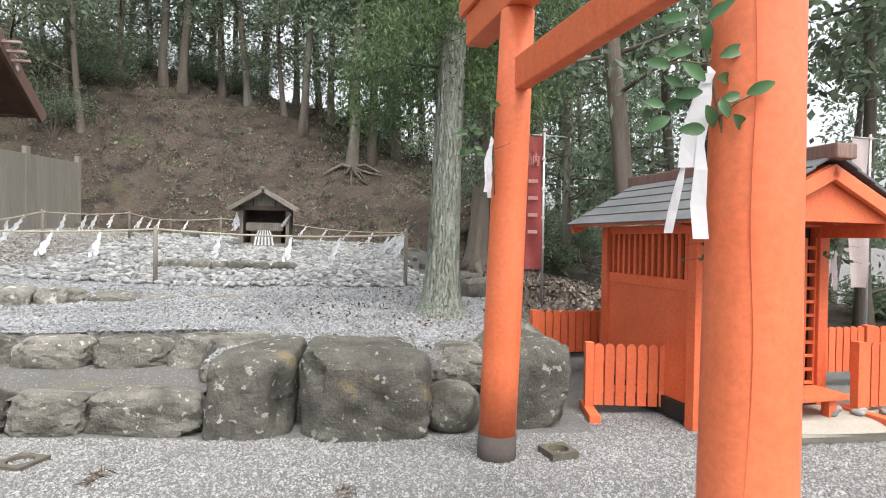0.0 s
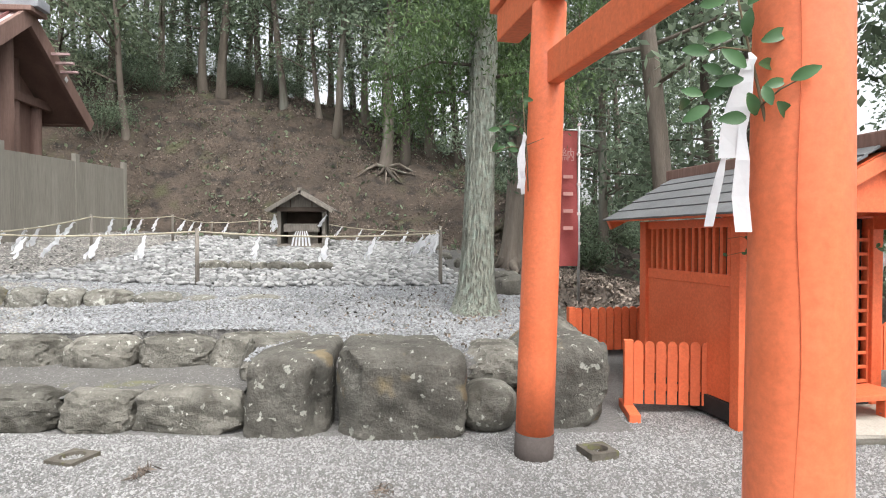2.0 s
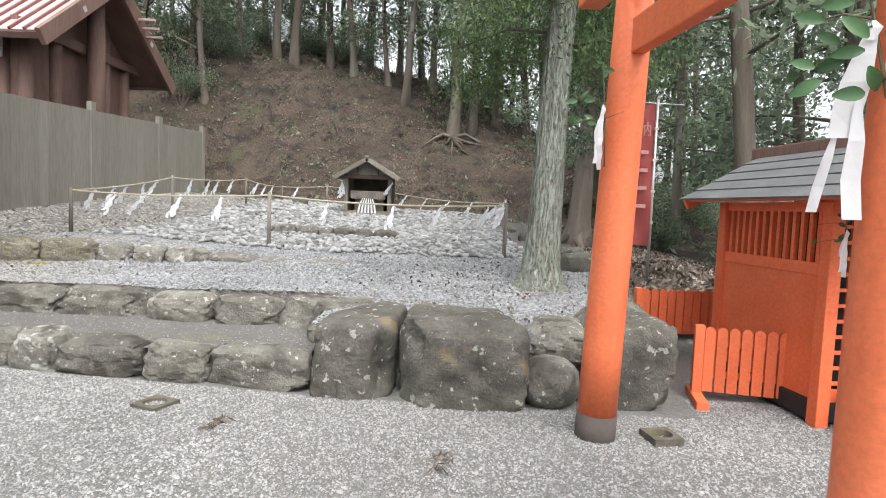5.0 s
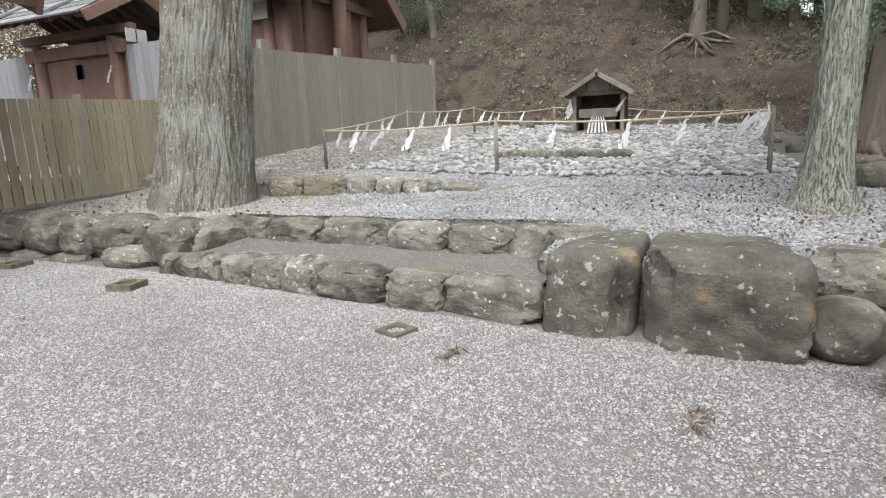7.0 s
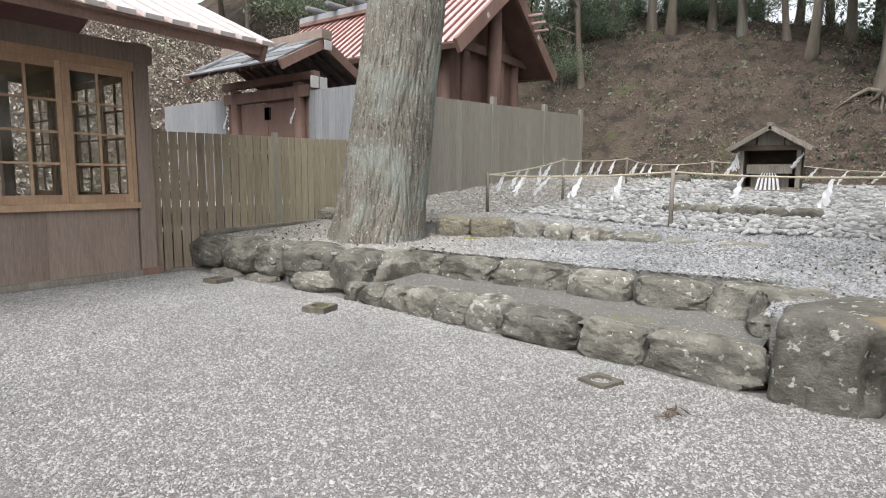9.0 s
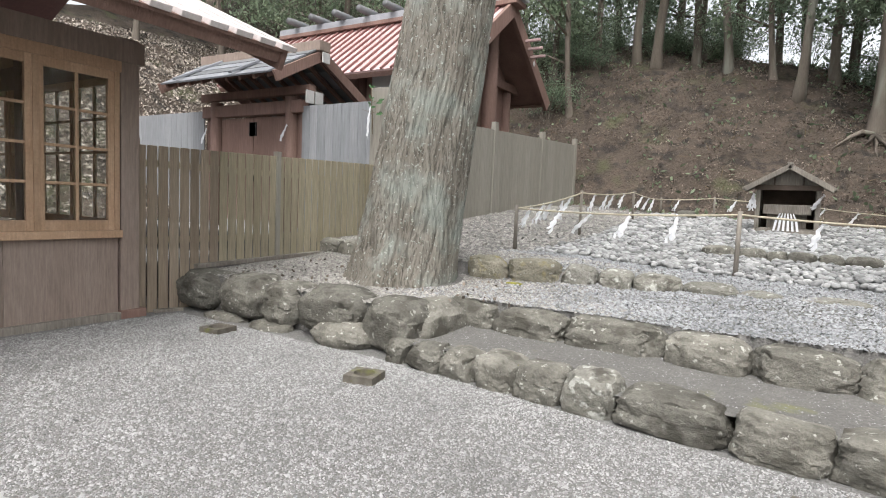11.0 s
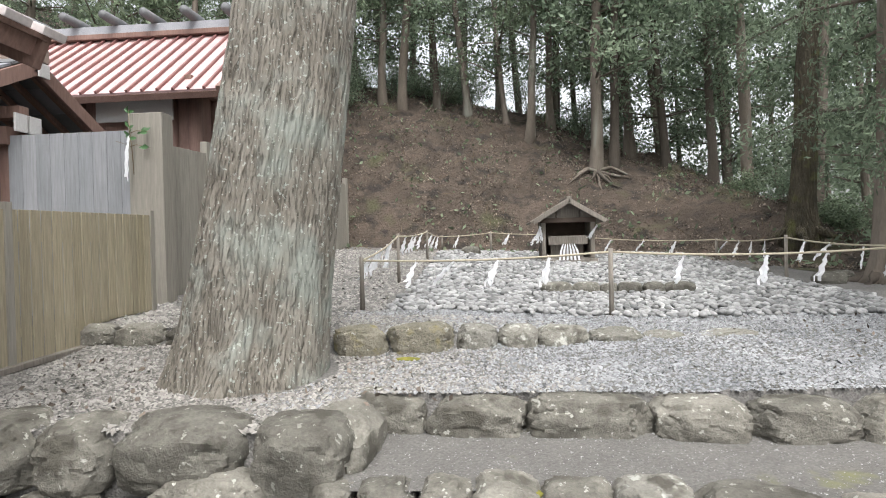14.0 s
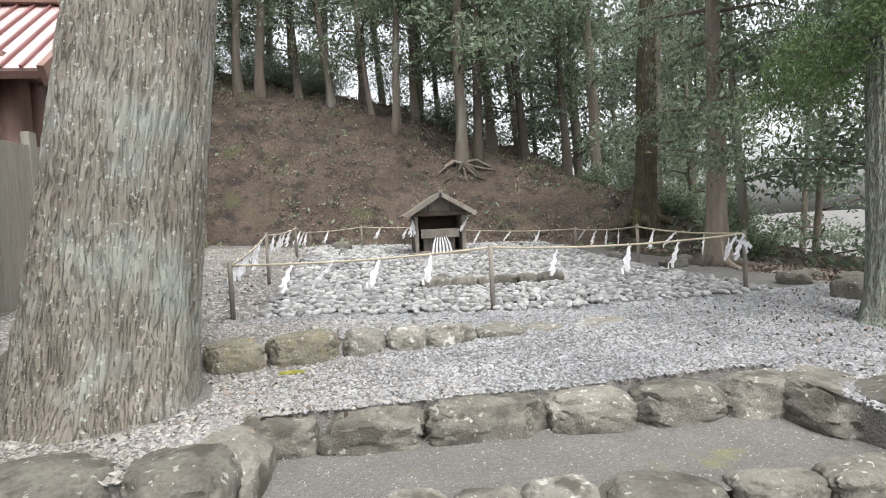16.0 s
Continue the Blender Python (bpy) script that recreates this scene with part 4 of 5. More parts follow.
    for k in range(3):
        part("rib_pole", box(x1 + .02, x1 + .6, 1.0 + .25 * k, 1.12 + .25 * k, rr - 1.0 - .22 * k, rr - .92 - .22 * k, .01), ROOFP, ob, "pale square gable pole")
    return ob


hall()


# ---- shrine office with glazed windows ----
def office():
    ox, oy = -9.15, 4.2
    ob = thing("shrine_office", (ox, oy, 0), "brown timber shrine office with glazed sash windows", "building")
    Y0 = -6.0
    part("plinth", box(-.25, .06, Y0, .02, -.1, .14, .01), WEATH, ob, "grey timber plinth")
    nb = 5
    for i in range(nb):
        a = Y0 + (0 - Y0) * i / nb
        part("wall_board", box(-.05, 0, a, a - Y0 / nb - .004, .14, 1.06, .003), TIMBER, ob)
    part("sill_beam", box(-.1, .07, Y0, .02, 1.06, 1.15, .008), SASH, ob, "honey-coloured sill beam")
    part("window_head", box(-.1, .05, Y0, .02, 3.03, 3.16, .008), SASH, ob)
    part("wall_plate", box(-.14, .06, Y0, .3, 3.16, 3.42, .01), TIMBER, ob)
    part("corner_post", box(-.16, .03, .02, .25, -.05, 3.45, .012), TIMBER, ob)
    part("post_shoe", box(-.2, .07, .0, .32, -.08, .16, .012), HALLW, ob, "dark post footing")
    part("end_wall", box(-4.2, -.16, .05, .14, -.1, 1.1, .006), TIMBER, ob)
    part("end_head", box(-4.2, -.16, .05, .14, 3.03, 3.45, .006), TIMBER, ob)
    part("back_wall", box(-4.25, -4.15, Y0, .1, -.1, .85, .006), TIMBER, ob)
    part("back_head", box(-4.25, -4.15, Y0, .1, 3.25, 3.5, .006), TIMBER, ob)
    part("floor", box(-4.2, -.1, Y0, .05, .3, .4, .005), SASH, ob)
    part("ceiling", box(-4.2, -.15, Y0, .05, 3.35, 3.4, .004), SASH, ob)
    part("far_wall", box(-4.2, -.1, Y0 - .1, Y0, -.1, 3.4, .006), SASH, ob)
    for k in range(4):
        part("inner_post", box(-4.2, -4.02, -.4 - k * 1.5, -.22 - k * 1.5, .3, 3.4, .008), TIMBER, ob)
    part("inner_post", box(-2.2, -2.0, -.2, .0, .3, 3.4, .008), TIMBER, ob)
    part("counter", box(-1.4, -.7, Y0 + .3, -1.0, .4, 1.05, .01), SASH, ob, "wooden counter indoors")

    def window(y0, y1, along="y"):
        w = part("window", box(-.03, .03, y0, y0 + .07, 1.15, 3.03, .005), SASH, ob)
        if along == "x":
            w.matrix_basis = Matrix.Translation((0, .09, 0)) @ Matrix.Rotation(radians(90), 4, "Z")
        part("stile", box(-.03, .03, y1 - .07, y1, 1.15, 3.03, .005), SASH, w)
        part("bottom_rail", box(-.028, .028, y0 + .07, y1 - .07, 1.15, 1.27, .005), SASH, w)
        part("top_rail", box(-.028, .028, y0 + .07, y1 - .07, 2.93, 3.03, .005), SASH, w)
        part("muntin", box(-.018, .018, (y0 + y1) / 2 - .018, (y0 + y1) / 2 + .018, 1.27, 2.93, .004), SASH, w)
        for k in range(3):
            zz = 1.27 + 1.66 * (k + 1) / 4
            part("muntin", box(-.016, .016, y0 + .07, y1 - .07, zz - .016, zz + .016, .004), SASH, w)
        g = part("pane", box(-.004, .004, y0 + .07, y1 - .07, 1.27, 2.93, 0), GLASS, w, "clear window glass")
        g.visible_shadow = False
        return w

    for k in range(6):
        window(-.88 - k * .86, -.06 - k * .86)
        part("mullion", box(-.06, .04, -.06 - k * .86, .0 - k * .86, 1.15, 3.03, .006), SASH, ob)
    for k in range(4):
        window(.25 + k * .95, 1.15 + k * .95, "x")
    # roof: eave along y, rising away from the court
    er, xe, yv = 3.42, 1.5, 1.25
    slope = radians(24)
    ln = 4.6
    R = Matrix.Translation((xe, 0, er)) @ Matrix.Rotation(slope, 4, "Y")
    roof = part("roof_slope", box(-ln, 0, Y0 - .8, yv, -.02, .02, .004, m=R), HALLW, ob, "brown roof boarding under pale panels")
    nr = 24
    for i in range(nr + 1):
        yy = Y0 - .8 + (yv - Y0 + .8) * i / nr
        part("roof_rib", box(-ln, .03, yy - .115, yy + .115, .018, .085, .01, m=R), OFFROOF, roof, "raised pale roof panel")
    part("eave_board", box(-.12, -.06, Y0 - .8, yv, -.16, -.021, .006, m=R), HALLW, ob)
    part("soffit", box(-ln, -.12, Y0 - .8, yv - .04, -.06, -.022, .004, m=R), TIMBER, ob)
    for i in range(18):
        yy = Y0 - .7 + (yv - Y0 + .6) * i / 17
        part("rafter", box(-ln, -.1, yy - .035, yy + .035, -.16, -.061, .005, m=R), HALLW, ob)
    part("bargeboard", box(-ln, -.02, yv - .04, yv + .04, -.24, .06, .008, m=R), HALLW, ob)
    part("back_slope", box(0, 4.0, Y0 - .8, yv, -.03, .03, .005, m=Matrix.Translation((xe - ln * math.cos(slope), 0, er + ln * math.sin(slope))) @ Matrix.Rotation(radians(24) * 1, 4, "Y") @ Matrix.Rotation(radians(180), 4, "Z") @ Matrix.Rotation(radians(48), 4, "Y") @ Matrix.Translation((0, -(yv + Y0 - .8), 0))), ROOFR, ob)
    return ob


office()


# ---- red hut, its fences and banners ----
def hut():
    loc = (3.2, 4.4, low(3.2))
    ob = thing("red_shrine_hut", loc, "small vermilion shrine hut with grey sheet roof", "shrine hut", rz=7.5)
    W, D, H = 1.35, 1.4, 1.79
    for xx in (0, W):
        for yy in (0, D):
            part("corner_post", box(xx - .055, xx + .055, yy - .055, yy + .055, .0, H, .008), VERM2, ob)
    part("base_board", box(-.04, W + .04, -.03, D + .03, .04, .2, .006), BLACK, ob, "black painted base board")
    for sx in (0, W):
        part("side_panel", box(sx - .015, sx + .015, .055, D - .055, .2, 1.2, .004), VERM2, ob, "broad flat vermilion panel")
        part("panel_rail", box(sx - .025, sx + .025, .055, D - .055, 1.2, 1.3, .005), VERM2, ob)
        part("top_rail", box(sx - .025, sx + .025, .055, D - .055, H - .08, H, .005), VERM2, ob)
        # black sheet behind the slats, the shade indoors put into its colour
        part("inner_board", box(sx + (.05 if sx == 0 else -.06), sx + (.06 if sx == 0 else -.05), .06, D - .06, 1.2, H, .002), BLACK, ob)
        for k in range(13):
            yy = .12 + k * (D - .24) / 12
            part("slat", box(sx - .02, sx + .02, yy - .02, yy + .02, 1.3, H - .08, .004), VERM2, ob)
    part("back_panel", box(.05, W - .05, D - .015, D + .015, .2, H, .004), VERM2, ob)
    # same behind the lattice: interior darkness painted as a black sheet
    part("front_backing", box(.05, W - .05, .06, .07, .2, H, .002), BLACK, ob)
    lat = part("lattice_door", box(.055, W - .055, -.02, .02, .2, .3, .004), VERM2, ob, "vermilion lattice doors")
    for k in range(11):
        xx = .055 + (W - .11) * k / 10
        part("lattice_bar", box(xx - .016, xx + .016, -.02, .015, .3, H - .1, .003), VERM2, lat)
    for k in range(11):
        zz = .35 + k * .125
        part("lattice_bar", box(.055, W - .055, -.016, .012, zz - .014, zz + .014, .003), VERM2, lat)
    part("front_beam", box(-.2, W + .2, -.62, -.55, H + .022, H + .13, .01), VERM2, ob)
    for xx in (0, W):
        part("eave_beam", box(xx - .05, xx + .05, -.64, -.04, H - .1, H + .02, .008), VERM2, ob)
    part("step", box(.12, W - .12, -.42, -.08, .3, .35, .008), VERM2, ob)
    for xx in (.25, W - .25):
        part("step_leg", box(xx - .04, xx + .04, -.38, -.3, .05, .3, .006), VERM2, ob)
    rise, half, eave = .45, W / 2 + .25, H + .02
    slope, ln = math.atan2(rise, half), math.hypot(rise, half)
    for sx in (-1, 1):
        base = Matrix.Translation((W / 2, 0, eave + rise)) @ (Matrix.Identity(4) if sx > 0 else Matrix.Diagonal((-1, 1, 1, 1)))
        R = base @ Matrix.Rotation(slope, 4, "Y")
        for k in range(5):
            a, b = ln * k / 5, ln * (k + 1) / 5 + .03
            bm = box(a, b, -.72, D + .44, .012 * (5 - k), .012 * (5 - k) + .02, .004, m=R)
            bmesh.ops.recalc_face_normals(bm, faces=bm.faces[:])
            part("roof_course", bm, TILE, ob, "dark grey sheet roof course")
        bm = box(.02, ln - .02, -.68, D + .4, -.03, .01, .003, m=R)
        bmesh.ops.recalc_face_normals(bm, faces=bm.faces[:])
        part("roof_lining", bm, VERM2, ob, "vermilion roof lining")
        for yy in (-.71, D + .39):
            bm = box(0, ln, yy, yy + .05, -.11, .0, .006, m=R)
            bmesh.ops.recalc_face_normals(bm, faces=bm.faces[:])
            part("bargeboard", bm, VERM, ob)
    part("ridge_box", box(W / 2 - .1, W / 2 + .1, -.8, D + .54, eave + rise + .03, eave + rise + .15, .015), HALLW, ob, "brown ridge box")
    for yy in (-.64, .0):
        g = bmesh.new()
        pr = ((-.2, H + .02), (W + .2, H + .02), (W / 2, H + .4))
        A = [g.verts.new((p, yy, q)) for p, q in pr]
        B = [g.verts.new((p, yy + .03, q)) for p, q in pr]
        g.faces.new(A)
        g.faces.new(B[::-1])
        for i in range(3):
            g.faces.new((A[i], B[i], B[(i + 1) % 3], A[(i + 1) % 3]))
        part("gable_board", g, VERM2, ob)
    return ob


hut()
solo("stone_platform", boulder(1.9, 1.0, .2, 300, 14, .012, 6), PLATFORM, "low cut-stone platform before the red hut", "platform", at=pose(4.3, 4.42, low(4.3) - .04, 0, 0, -4))
for i in range(7):
    solo("pebble", boulder(.12, .09, .06, 310 + i, 2.2, .08, 3), COBBLE, "white rounded pebble on the stone platform", "pebble", "platform pebbles", smooth=True, at=pose(4.35 + .09 * i, 4.2 + .07 * (i % 3), low(4.3) + .155, 0, 0, i * 40))
offering((3.2, 4.26, 1.4), -20, .7, 21, 8, -1, .42)
offering((4.54, 4.42, 1.4), -20, .7, 22, 8, 1, .42)


def picket_fence(length, count, h=.68, feet=True):
    ob = thing("picket_fence", (0, 0, 0), "low vermilion picket fence panel with pointed boards", "fence", "picket fences")
    w = (length - .16) / count
    for k in range(count):
        x0 = .08 + k * w
        bm = bmesh.new()
        prof = [(x0 + .008, .1), (x0 + w - .008, .1), (x0 + w - .008, h - .03), (x0 + w * .75, h - .008), (x0 + w / 2, h), (x0 + w * .25, h - .008), (x0 + .008, h - .03)]
        A = [bm.verts.new((p, -.012, q)) for p, q in prof]
        B = [bm.verts.new((p, .012, q)) for p, q in prof]
        bm.faces.new(A)
        bm.faces.new(B[::-1])
        for i in range(7):
            bm.faces.new((A[i], B[i], B[(i + 1) % 7], A[(i + 1) % 7]))
        part("picket", bm, VERM2, ob)
    for xx in (.0, length - .08):
        part("post", box(xx, xx + .08, -.04, .04, .02, h + .01, .006), VERM2, ob)
        if feet:
            part("foot", box(xx - .01, xx + .09, -.33, .2, 0, .09, .01), VERM2, ob)
    for zz in (.22, .5):
        part("rail", box(.08, length - .08, .013, .045, zz, zz + .06, .004), VERM2, ob)
    return ob


pf = picket_fence(.96, 8)
pf.matrix_basis = pose(2.42, 4.95, low(2.4) - .02, 0, 0, -12)
copy_thing(pf, pose(4.65, 4.28, low(4.6) + .1, 0, 0, 8))
pf2 = picket_fence(1.5, 13, .62, False)
pf2.matrix_basis = pose(2.35, 6.45, .1, 0, 0, 8)
copy_thing(pf2, pose(4.75, 5.6, 0, 0, 0, 5))
copy_thing(pf2, pose(6.2, 5.75, 0, 0, 0, -5))


def banner(x, y, z0, z1, side, cloth, name_label, wide, bottom):
    ob = thing("banner", (x, y, z0), name_label, "banner", "nobori banners")
    part("pole", tube([(0, 0, -.1), (0, 0, z1 - z0)], (.022, .018), 12), STEEL, ob, "grey metal pole", True)
    part("cross_bar", tube([(-wide - .05, 0, z1 - z0 - .04), (.35, 0, z1 - z0 - .06)], (.008, .008), 8), STEEL, ob, smooth=True)
    bm = bmesh.new()
    cols = []
    for i in range(7):
        u = i / 6
        col = []
        for j in range(22):
            v = j / 21
            col.append(bm.verts.new((-.02 - wide * u, .035 * math.sin(u * 5 + v * 6) * (.3 + v), (z1 - z0 - .06) * (1 - v) + (bottom - z0) * v)))
        cols.append(col)
    for a, b in zip(cols, cols[1:]):
        for j in range(21):
            bm.faces.new((a[j], a[j + 1], b[j + 1], b[j]))
    part("cloth", bm, cloth, ob, "faded cloth hanging from the cross bar", True)
    for k in range(5):
        part("loop", box(-.03, .028, -.02, .02, (bottom - z0) + .3 + k * .42, (bottom - z0) + .34 + k * .42, .004), WHITECLOTH, ob)
    return ob


bn = banner(2.9, 7.75, hill_z(2.9, 7.75), 3.12, -1, REDCLOTH, "faded red cloth banner on grey pole", .34, 1.15)
banner(7.05, 6.6, -.1, 3.05, -1, WHITECLOTH, "torn pale pink banner on thin pole", .26, 1.0)
tx = bpy.data.curves.new("banner_text", "FONT")
tx.body, tx.size, tx.align_x, tx.extrude = "\u7d0d", .2, "CENTER", .001
to = new("banner_text", tx)
to.data.materials.append(FADEDPRINT)
to.parent = bn
to.matrix_basis = pose(-.17, -.05, 2.0, 90, 0, 0)
for k in range(4):
    part("writing_bar", box(-.24, -.1, -.056, -.052, 1.74 - .24 * k, 1.79 - .24 * k, .002), FADEDPRINT, bn, "pale unreadable writing")


# ---- the large cedar and the lichened tree ----
def cedar():
    ob = thing("cedar_tree", (-6.72, 6.85, .5), "huge old cedar with furrowed lichen-streaked bark", "tree")
    zs = list(np.arange(-.2, 4.6, .045)) + list(np.arange(4.6, 13.6, .3))
    seg = 330
    verts = []
    for z in zs:
        r = ramp1(z, (-.2, .0, .5, 1.25, 2, 3.2, 4, 13.6), (.82, .785, .715, .675, .645, .605, .58, .32)) + .03 * math.exp(-max(0, z) / .25)
        for k in range(seg):
            a = 2 * math.pi * k / seg
            c, s = math.cos(a), math.sin(a)
            but = .09 * noise.noise(Vector((c * 2.2, s * 2.2, 1.5 + z * .1))) * (.4 + math.exp(-max(0, z) / .8))
            tw = a + .12 * z + .25 * noise.noise(Vector((c * 1.5, s * 1.5, z * .7)))
            ct, st = math.cos(tw), math.sin(tw)
            g1 = noise.noise(Vector((ct * 7.5, st * 7.5, z * 1.1)))
            g2 = noise.noise(Vector((ct * 15, st * 15, z * 2.1 + 9)))
            rough = noise.noise(Vector((c * 30, s * 30, z * 9)))
            groove = -.030 * math.exp(-(g1 / .13) ** 2) - .017 * math.exp(-(g2 / .16) ** 2)
            kn = .06 * math.exp(-((a - 5.35) ** 2) * 14 - ((z - 2.55) ** 2) * 6)
            rr = r * (1 + but) + groove + .006 * rough + .012 * g1 + kn
            verts.append((c * rr, s * rr, z))
    faces = [(j * seg + k, j * seg + (k + 1) % seg, (j + 1) * seg + (k + 1) % seg, (j + 1) * seg + k) for j in range(len(zs) - 1) for k in range(seg)]
    faces.append(tuple((len(zs) - 1) * seg + k for k in range(seg)))
    tm = bpy.data.meshes.new("trunk")
    tm.from_pydata(verts, [], faces)
    tm.materials.append(BARK)
    tm.shade_smooth()
    tr = part("trunk", tm, BARK, ob)
    tr.matrix_basis = pose(-.03, 0, 0, -2, 7.8, 0)
    br = bmesh.new()
    rnd = random.Random(4)
    tips = []
    for k in range(16):
        z = 7.0 + k * .42
        a = rnd.uniform(0, 6.28)
        L = rnd.uniform(1.6, 3.4)
        b0 = Vector((.137 * z, .035 * z, z))
        d = Vector((math.cos(a), math.sin(a), .12))
        tube([b0, b0 + d * L * .5 + Vector((0, 0, .1)), b0 + d * L - Vector((0, 0, .4))], (.09, .06, .02), 8, br)
        tips += [b0 + d * L * u - Vector((0, 0, .4 * u * u)) for u in (.45, .65, .85, 1)]
    part("limb", br, BARKD, ob, smooth=True)
    part("crown", leaf_cloud(tips, 90, .6, .13, .05, 5, LEAFD, droop=.5), LEAFD, ob)
    return ob


def leaf_cloud(centres, per, spread, size, width, seed, m, droop=0.0, flat=.6):
    """Many small bent leaves in clumps round the centres."""
    rng = np.random.default_rng(seed)
    C = np.array([tuple(c) for c in centres], float)
    n = len(C) * per
    P = np.repeat(C, per, 0) + rng.normal(0, 1, (n, 3)) * np.array((spread, spread, spread * flat)) * .55
    A = rng.normal(0, 1, (n, 3))
    A[:, 2] -= droop * 2
    A /= np.linalg.norm(A, axis=1)[:, None]
    B = np.cross(A, rng.normal(0, 1, (n, 3)))
    B /= np.linalg.norm(B, axis=1)[:, None]
    s = size * rng.uniform(.6, 1.4, (n, 1))
    w = width * rng.uniform(.6, 1.4, (n, 1))
    V = np.stack([P - A * s / 2, P + B * w / 2, P + A * s / 2, P - B * w / 2], 1).reshape(-1, 3)
    F = np.arange(4 * n).reshape(-1, 4)
    me = bpy.data.meshes.new("crown")
    me.vertices.add(4 * n)
    me.vertices.foreach_set("co", V.ravel())
    me.loops.add(4 * n)
    me.loops.foreach_set("vertex_index", F.ravel())
    me.polygons.add(n)
    me.polygons.foreach_set("loop_start", np.arange(0, 4 * n, 4))
    me.update(calc_edges=True)
    me.materials.append(m)
    return me


cedar()


def slim_tree():
    ob = thing("cypress_tree", (1.36, 7.2, .5), "straight young cypress with pale lichened trunk", "tree")
    zs = list(np.arange(-.15, 10, .15))
    bm = tube([(.03 * z, .02 * z, z) for z in zs], [.2 - .008 * z + .19 * math.exp(-max(0, z) / .26) for z in zs], 64, None, True, .14, .16)
    part("trunk", bm, BARK1, ob, smooth=True)
    br, tips = bmesh.new(), []
    rnd = random.Random(11)
    for k in range(34):
        z = 2.95 + k * .17
        a = rnd.uniform(0, 6.28)
        L = rnd.uniform(.7, 1.7)
        b0 = Vector((.03 * z, .02 * z, z))
        d = Vector((math.cos(a), math.sin(a), .05))
        tube([b0, b0 + d * L * .5, b0 + d * L - Vector((0, 0, .3))], (.025, .016, .006), 6, br)
        tips += [b0 + d * L * u - Vector((0, 0, .35 * u * u)) for u in (.3, .5, .7, .85, 1)]
    part("limb", br, BARKD, ob, smooth=True)
    part("crown", leaf_cloud(tips, 300, .36, .08, .02, 12, LEAFC, droop=.6, flat=1.0), LEAFC, ob)
    return ob


slim_tree()


# ---- forest ----
def forest_tree(seed, h, r, crown_from, leafmat, broad, leaves=64, size=.24):
    rnd = random.Random(seed)
    ob = thing("forest_tree", (0, 0, 0), "tall dark forest tree with bare lower trunk" if not broad else "leaning broadleaf forest tree with sparse crown", "tree", "forest trees")
    lean = rnd.uniform(-.05, .05), rnd.uniform(-.03, .03)
    zs = np.linspace(-.6, h, 22)
    ctr = [Vector((lean[0] * z + .12 * noise.noise(Vector((z * .3, seed, 0))), lean[1] * z + .12 * noise.noise(Vector((z * .3, seed, 7))), z)) for z in zs]
    bm = tube(ctr, [r * (1 - .72 * max(0, z) / h) + r * .55 * math.exp(-max(0, z) / .35) for z in zs], 14, None, True, .12, .12)
    tips = []
    for k in range(int(h * 1.9)):
        z = h * (crown_from + (1 - crown_from) * rnd.random() ** .9)
        i = int(np.searchsorted(zs, z)) - 1
        b0 = ctr[max(0, min(21, i))].copy()
        a = rnd.uniform(0, 6.28)
        top = 1 - (z / h - crown_from) / (1 - crown_from)
        L = (1.0 + (2.6 if broad else 1.9) * top) * rnd.uniform(.6, 1.1)
        d = Vector((math.cos(a), math.sin(a), rnd.uniform(.2, .6) if broad else rnd.uniform(-.05, .2)))
        tube([b0, b0 + d * L * .5 + Vector((0, 0, .1)), b0 + d * L], (.05, .03, .01), 5, bm)
        tips += [b0 + d * L * u + Vector((0, 0, rnd.uniform(-.2, .2))) for u in (.5, .75, 1)]
    part("trunk", bm, BARKD, ob, smooth=True)
    part("crown", leaf_cloud(tips, leaves, .95, size, size * .42, seed, leafmat, .25), leafmat, ob)
    return ob


protos = [forest_tree(201, 15, .2, .16, LEAFD, False), forest_tree(202, 17, .23, .22, LEAFD, False), forest_tree(203, 13, .17, .12, LEAFB, True),
          forest_tree(204, 16, .2, .26, LEAFD, False), forest_tree(205, 11, .13, .1, LEAFB, True), forest_tree(206, 14, .15, .06, LEAFD, False, 50, .24)]
used = [False] * len(protos)


def plant(kind, x, y, s=1.0, rz=0.0):
    m = pose(x, y, hill_z(x, y) - .1, random.uniform(-4.5, 4.5), random.uniform(-4.5, 4.5), rz)
    if not used[kind]:
        used[kind] = True
        protos[kind].matrix_basis = m
        protos[kind].scale = (s,) * 3
        return protos[kind]
    o = copy_thing(protos[kind], m)
    o.scale = (s,) * 3
    return o


rf = random.Random(77)
for x, y, k in ((-.1, 24.4, 1), (.75, 24.9, 3), (-2.4, 27.2, 3), (-3.4, 28.5, 4), (-5.2, 29, 3), (-8.5, 30, 1), (-9.6, 30.6, 1), (-6.8, 30.8, 3), (-11.5, 30, 2), (-13.2, 28.5, 2), (-1.2, 29.6, 0), (2.0, 27.5, 1), (3.3, 26.5, 0), (4.8, 25.5, 3), (5.6, 24, 1)):
    plant(k, x, y, rf.uniform(.9, 1.1), rf.uniform(0, 360))
for i in range(36):
    x = -36 + 60 * ((i * .618) % 1)
    y = 30.5 + 15 * ((i * .377) % 1)
    plant(rf.choice((0, 1, 1, 3, 0, 2)), x, y, rf.uniform(.85, 1.2), rf.uniform(0, 360))
